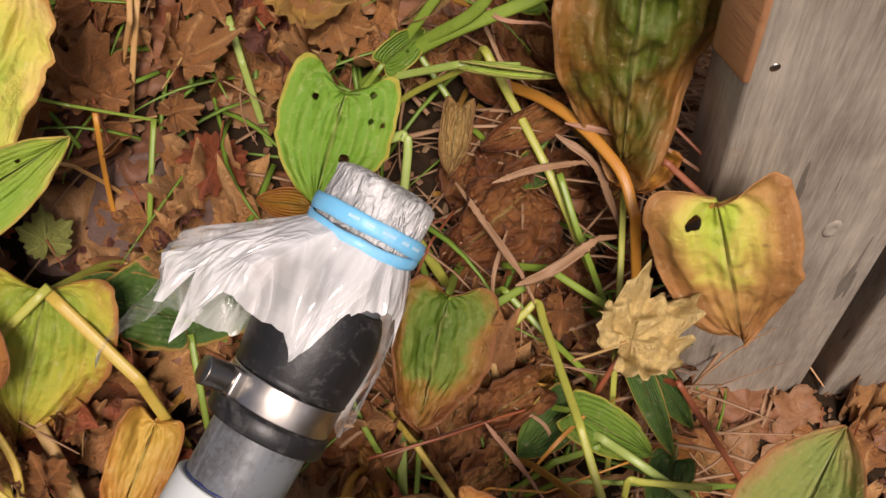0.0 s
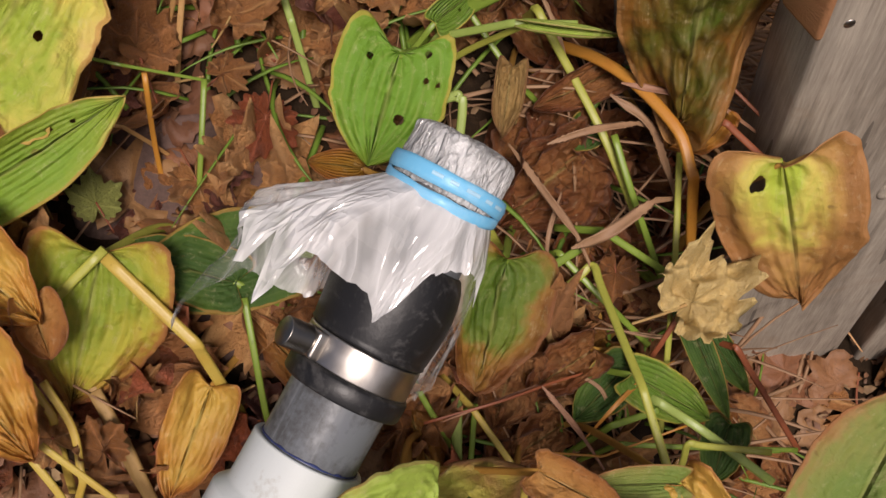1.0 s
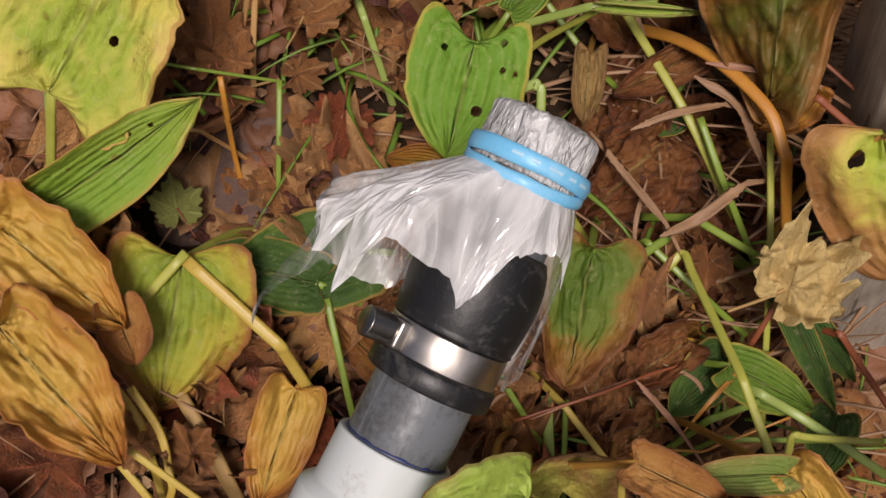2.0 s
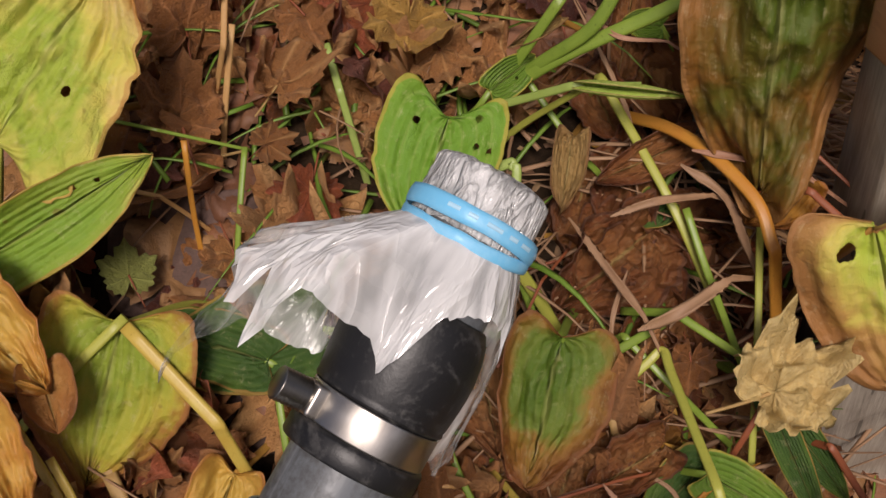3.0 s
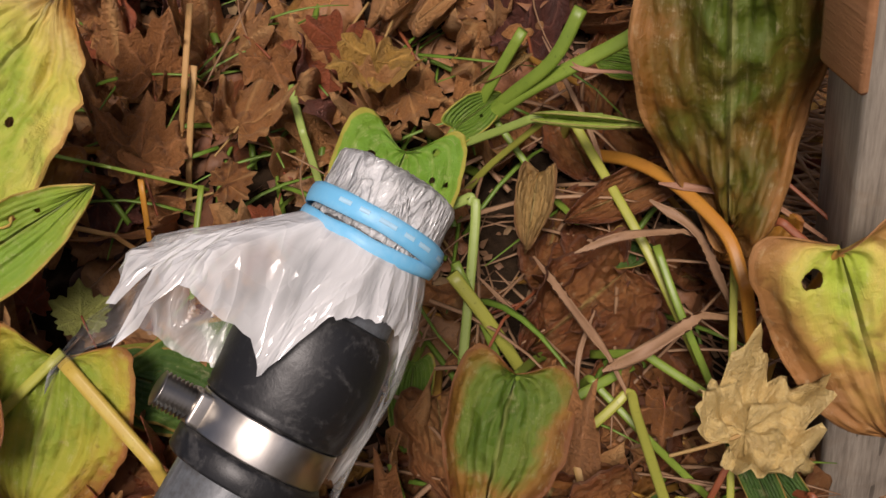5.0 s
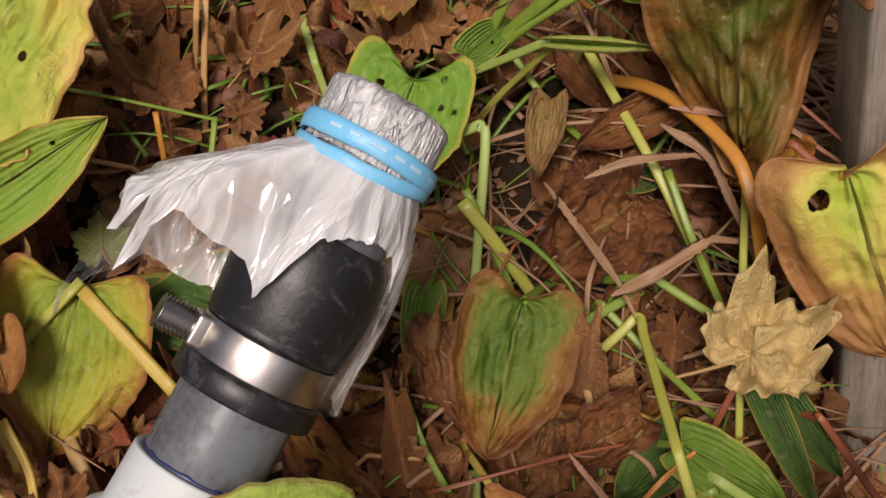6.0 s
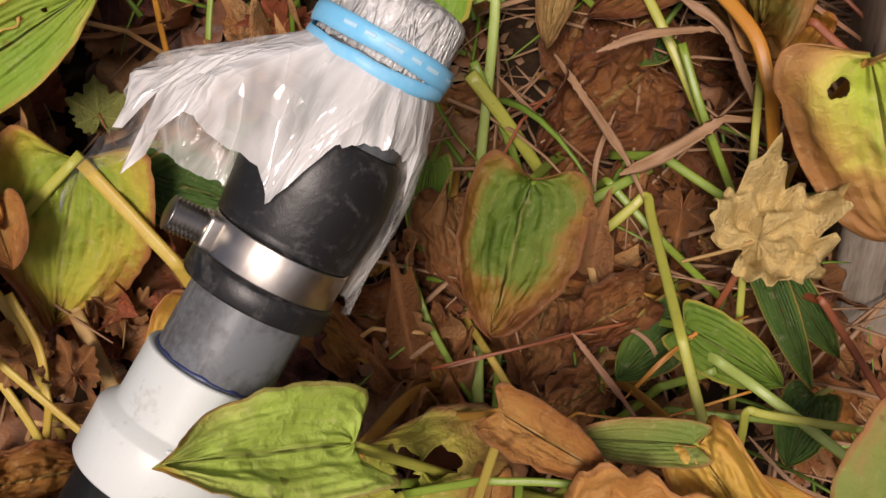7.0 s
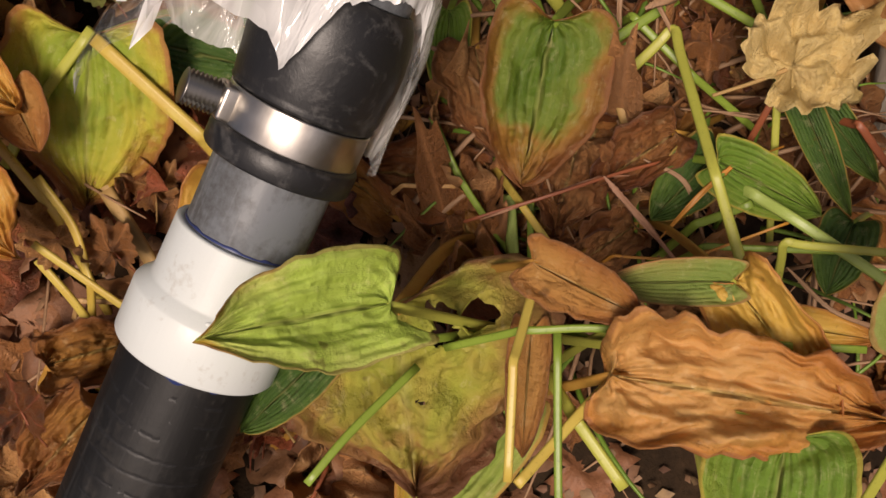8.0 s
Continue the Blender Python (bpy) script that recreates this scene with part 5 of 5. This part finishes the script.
grass_blade([(-0.026, 0.218, 0.017), (-0.012, 0.202, 0.009), (0.001, 0.189, -0.009)], 0.0029, 'dry_pink')
grass_blade([(0.001, 0.190, -0.008), (0.022, 0.209, 0.002), (0.042, 0.227, 0.003)], 0.0022, 'orange')
grass_blade([(0.066, 0.175, -0.019), (0.087, 0.152, -0.021), (0.114, 0.145, -0.040)], 0.0020, 'dry')
grass_blade([(-0.007, 0.235, -0.003), (0.014, 0.224, -0.011), (0.021, 0.205, -0.029)], 0.0021, 'dry')
grass_blade([(-0.091, 0.193, 0.026), (-0.030, 0.221, 0.009)], 0.0012, 'dry_pink')
leaf_stalk([(-0.326, 0.241, 0.104), (-0.283, 0.275, 0.123)], 0.0034, 'yellow_green')
# bricks
paving_brick((-0.245, 0.292, 0.024), (0.134, 0.086, 0.05), 4.6)
paving_brick((-0.281, 0.376, 0.055), (0.134, 0.083, 0.05), 6.6)

# ---- fallen leaves and litter ----


def hollow(x, y):
    """How bare the dark soil is between the stalks and beside the pipe, from 0 to 1."""
    if ((x + 0.01) / 0.085) ** 2 + ((y - 0.435) / 0.11) ** 2 < 1:
        return 0.85
    return 0.75 if ((x + 0.05) / 0.16) ** 2 + ((y - 0.20) / 0.16) ** 2 < 1 else 0.0


def scatter_leaves():
    rng = random.Random(11)
    kinds = ["brown"] * 4 + ["tan_brown"] * 6 + ["red"] * 3 + ["gold", "plum", "plum"]
    meshes = [(style, maple_mesh("maple_leaf", rng.choice((0.6, 0.8, 1.0, 1.25)), 20 + i * 1.31, MAPLE[style])) for i, style in enumerate(kinds * 2)]
    for i in range(298):
        x, y = rng.uniform(-0.52, 0.36), rng.uniform(0.03, 0.84)
        if 0.10 < x < 0.30 and 0.27 < y < 0.47:
            continue
        if rng.random() < hollow(x, y):
            continue
        style, me = rng.choice(meshes)
        if x < -0.14 and y > 0.40 and rng.random() < 0.35:
            style, me = meshes[rng.choice((4, 5, 6, 7, 8, 9, 13))]
        if x > 0.16 and y > 0.3:
            style, me = meshes[rng.choice((4, 5, 6, 7, 8, 9))]
        size = rng.uniform(0.040, 0.062)
        lift = 0.004 + rng.random() ** 2 * 0.022
        tip = Euler((radians(rng.gauss(0, 20)), radians(rng.gauss(0, 20)), rng.uniform(0, 6.28))).to_matrix().to_4x4()
        m = Matrix.Translation((x, y, bed(x, y) + lift)) @ slope_turn(x, y) @ tip @ Matrix.Diagonal((size, size, size * rng.choice((1, 1, -1)), 1))
        add_maple(me, m, style)


def scatter_dead_hosta():
    """Withered hosta leaves that lie in a heap between the stalks."""
    rng = random.Random(41)
    for i in range(70):
        x, y = rng.gauss(0.01, 0.09), rng.gauss(0.33, 0.12)
        if not (-0.16 < x < 0.2 and 0.08 < y < 0.56):
            continue
        a, length = rng.uniform(0, 6.28), rng.uniform(0.05, 0.09)
        tip = (x + length * math.cos(a), y + length * math.sin(a))
        up = slope_turn(x, y) @ Vector((rng.gauss(0, 0.4), rng.gauss(0, 0.4), 1))
        z0, z1 = bed(x, y) + rng.uniform(0.008, 0.030), bed(*tip) + rng.uniform(0.005, 0.030)
        hosta_leaf((x, y, z0), (*tip, z1), rng.uniform(0.03, 0.055), tuple(up), "rust" if hollow(x, y) > 0.8 else rng.choice(("dead", "rust", "dead", "rust", "orange_brown")), cup=rng.uniform(0.3, 0.9), wave=rng.uniform(1.5, 2.6), ragged=rng.uniform(0.2, 0.8), lobes=rng.uniform(0.1, 0.7), seed=100 + i)


def scatter_leaf_bed():
    """The older, flattened leaves that cover the soil under the fresh ones."""
    rng = random.Random(77)
    points, faces = [], []
    for i in range(420):
        x, y = rng.uniform(-0.56, 0.40), rng.uniform(0.0, 0.88)
        size, seed = rng.uniform(0.034, 0.058), rng.uniform(0, 90)
        if rng.random() < hollow(x, y):
            continue
        m = Matrix.Translation((x, y, bed(x, y) + rng.uniform(0.002, 0.014))) @ slope_turn(x, y) @ Euler((rng.gauss(0, 0.22), rng.gauss(0, 0.22), rng.uniform(0, 6.28))).to_matrix().to_4x4()
        first = len(points)
        points.append(m @ Vector((0, 0, 0)))
        for k in range(34):
            a = -math.pi + 2 * math.pi * k / 34
            for f in (0.35, 0.7, 1.0):
                r = maple_outline(a) * f * size
                px, py = r * math.sin(a), r * math.cos(a)
                points.append(m @ Vector((px, py, size * (0.30 * noise.noise((px * 45 + seed, py * 45, 0)) + 0.14 * noise.noise((px * 130, py * 130 + seed, 2)) + 0.25 * f * f * noise.noise((a, seed, 1))))))
        for k in range(34):
            p, q = first + 1 + 3 * k, first + 1 + 3 * ((k + 1) % 34)
            faces.append((first, p, q))
            for j in (0, 1):
                faces.append((p + j, p + j + 1, q + j + 1, q + j))
    me = bpy.data.meshes.new("leaf_carpet")
    me.from_pydata(points, [], faces)
    me.polygons.foreach_set("use_smooth", [True] * len(me.polygons))
    n = Nodes("old_leaves")
    rand = n.add("ShaderNodeNewGeometry").outputs["Random Per Island"]
    obj = n.coords()
    big, fine = n.noise(obj, 40, 4, 0.6), n.noise(obj, 260, 5, 0.65)
    col = n.ramp(rand, (0.0, (0.38, 0.16, 0.06)), (0.3, (0.24, 0.085, 0.035)), (0.55, (0.50, 0.24, 0.085)), (0.75, (0.15, 0.055, 0.03)), (1.0, (0.56, 0.31, 0.11)))
    col = n.mix(n.maths("MULTIPLY", big, 0.9), col, (0.11, 0.05, 0.025))
    col = n.mix(n.ramp(fine, (0.55, (0, 0, 0)), (0.75, (0.6, 0.6, 0.6))), col, (0.06, 0.03, 0.018))
    n.feed(n.shader, "Base Color", col)
    n.feed(n.shader, "Roughness", 0.6)
    n.bump(n.maths("MULTIPLY_ADD", fine, 0.7, n.maths("MULTIPLY", big, 1.5)), 0.7, 0.0018)
    me.materials.append(n.mat)
    carpet = tagged(new("leaf_carpet", me), "flattened old brown maple leaves covering the soil", "leaf litter", kind="stuff")
    carpet.modifiers.new("thickness", "SOLIDIFY").thickness = 0.0003


def scatter_crumbs():
    """Broken leaf bits and twigs between the leaves."""
    rng = random.Random(5)
    bm = bmesh.new()
    for i in range(7500):
        x, y = rng.uniform(-0.65, 0.55), rng.uniform(-0.05, 1.0)
        s = rng.uniform(0.003, 0.009)
        m = Matrix.Translation((x, y, bed(x, y) + rng.uniform(0.001, 0.010))) @ Euler((rng.gauss(0, 0.5), rng.gauss(0, 0.5), rng.uniform(0, 6.28))).to_matrix().to_4x4()
        count = rng.randint(4, 6)
        ring = []
        for k in range(count):
            a = 2 * math.pi * k / count
            r = s * rng.uniform(0.5, 1.1)
            ring.append(bm.verts.new(m @ Vector((r * math.cos(a), 0.7 * r * math.sin(a), s * rng.uniform(-0.25, 0.25)))))
        top = bm.verts.new(m @ Vector((0, 0, s * 0.22)))
        for k in range(count):
            bm.faces.new((ring[k], ring[(k + 1) % count], top))
    n = Nodes("leaf_crumbs")
    rand = n.add("ShaderNodeNewGeometry").outputs["Random Per Island"]
    fine = n.noise(n.coords(), 200, 4)
    col = n.ramp(rand, (0.0, (0.30, 0.15, 0.07)), (0.3, (0.20, 0.09, 0.045)), (0.6, (0.40, 0.23, 0.11)), (0.8, (0.12, 0.055, 0.035)), (1.0, (0.46, 0.31, 0.14)))
    n.feed(n.shader, "Base Color", n.mix(fine, col, (0.10, 0.05, 0.03)))
    n.feed(n.shader, "Roughness", 0.7)
    n.bump(fine, 0.6, 0.001)
    tagged(part("leaf_litter", bm, n.mat), "broken brown leaf bits covering the soil", "leaf litter", kind="stuff")


def strand(bm, rng, x, y, length, width, lift, heading, sag):
    """One thin curved blade with a shallow V section."""
    p = Vector((x, y, bed(x, y) + lift))
    rows, rise = [], rng.uniform(0.0, 0.5) * sag
    turn = rng.gauss(0, 0.45)
    for i in range(7):
        f = i / 6
        a = heading + turn * f
        way = Vector((math.cos(a), math.sin(a), rise * (1 - 2.2 * f)))
        side = Vector((-math.sin(a), math.cos(a), rng.gauss(0, 0.15)))
        w = width * (1 - 0.8 * f ** 2)
        floor = bed(p.x, p.y) + 0.002
        p.z = max(p.z, floor)
        rows.append((bm.verts.new(p - side * w), bm.verts.new(p + Vector((0, 0, w * 0.6))), bm.verts.new(p + side * w)))
        p = p + way * (length / 6)
    for a, b in zip(rows, rows[1:]):
        bm.faces.new((a[0], a[1], b[1], b[0]))
        bm.faces.new((a[1], a[2], b[2], b[1]))


def scatter_straw():
    rng = random.Random(23)
    bm, far_bm = bmesh.new(), bmesh.new()
    for i in range(175):
        x, y = rng.gauss(0.04, 0.12), rng.gauss(0.36, 0.13)
        strand(bm, rng, x, y, rng.uniform(0.06, 0.17), rng.uniform(0.0007, 0.0022), rng.uniform(0.004, 0.03), rng.uniform(0, 6.28), 1.0)
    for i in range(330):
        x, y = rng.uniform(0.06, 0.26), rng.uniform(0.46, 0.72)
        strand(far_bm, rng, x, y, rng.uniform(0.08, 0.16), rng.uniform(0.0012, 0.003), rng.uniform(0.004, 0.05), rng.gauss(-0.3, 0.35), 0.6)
    for i in range(110):
        x, y = rng.uniform(-0.5, 0.1), rng.uniform(0.1, 0.75)
        strand(bm, rng, x, y, rng.uniform(0.05, 0.14), rng.uniform(0.0006, 0.0016), rng.uniform(0.004, 0.025), rng.uniform(0, 6.28), 1.0)
    # lighter than the straw in the bed, its colour stands in for sunlight
    far = tagged(part("straw_heap", far_bm, STALK["sun_toned_straw"]), "pinkish-tan straw lying behind the fence, coloured lighter as if sunlit", "straw", kind="stuff")
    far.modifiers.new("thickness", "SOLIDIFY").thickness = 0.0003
    straw = tagged(part("dry_straw", bm, STALK["dry"]), "dry pinkish-tan grass straw lying over the bed", "straw", kind="stuff")
    straw.modifiers.new("thickness", "SOLIDIFY").thickness = 0.0003
    bm = bmesh.new()
    for i in range(80):
        x, y = rng.gauss(-0.22, 0.12), rng.gauss(0.48, 0.08)
        strand(bm, rng, x, y, rng.uniform(0.05, 0.13), rng.uniform(0.0010, 0.0026), rng.uniform(0.004, 0.03), rng.uniform(0, 6.28), 1.4)
    for i in range(60):
        x, y = rng.uniform(-0.1, 0.2), rng.uniform(0.10, 0.5)
        strand(bm, rng, x, y, rng.uniform(0.05, 0.12), rng.uniform(0.0010, 0.0024), rng.uniform(0.004, 0.03), rng.uniform(0, 6.28), 1.4)
    grass = tagged(part("green_grass", bm, STALK["grass"]), "green grass blades between the fallen leaves", "grass", kind="stuff")
    grass.modifiers.new("thickness", "SOLIDIFY").thickness = 0.0003


scatter_leaves()
scatter_dead_hosta()
scatter_leaf_bed()
scatter_crumbs()
scatter_straw()
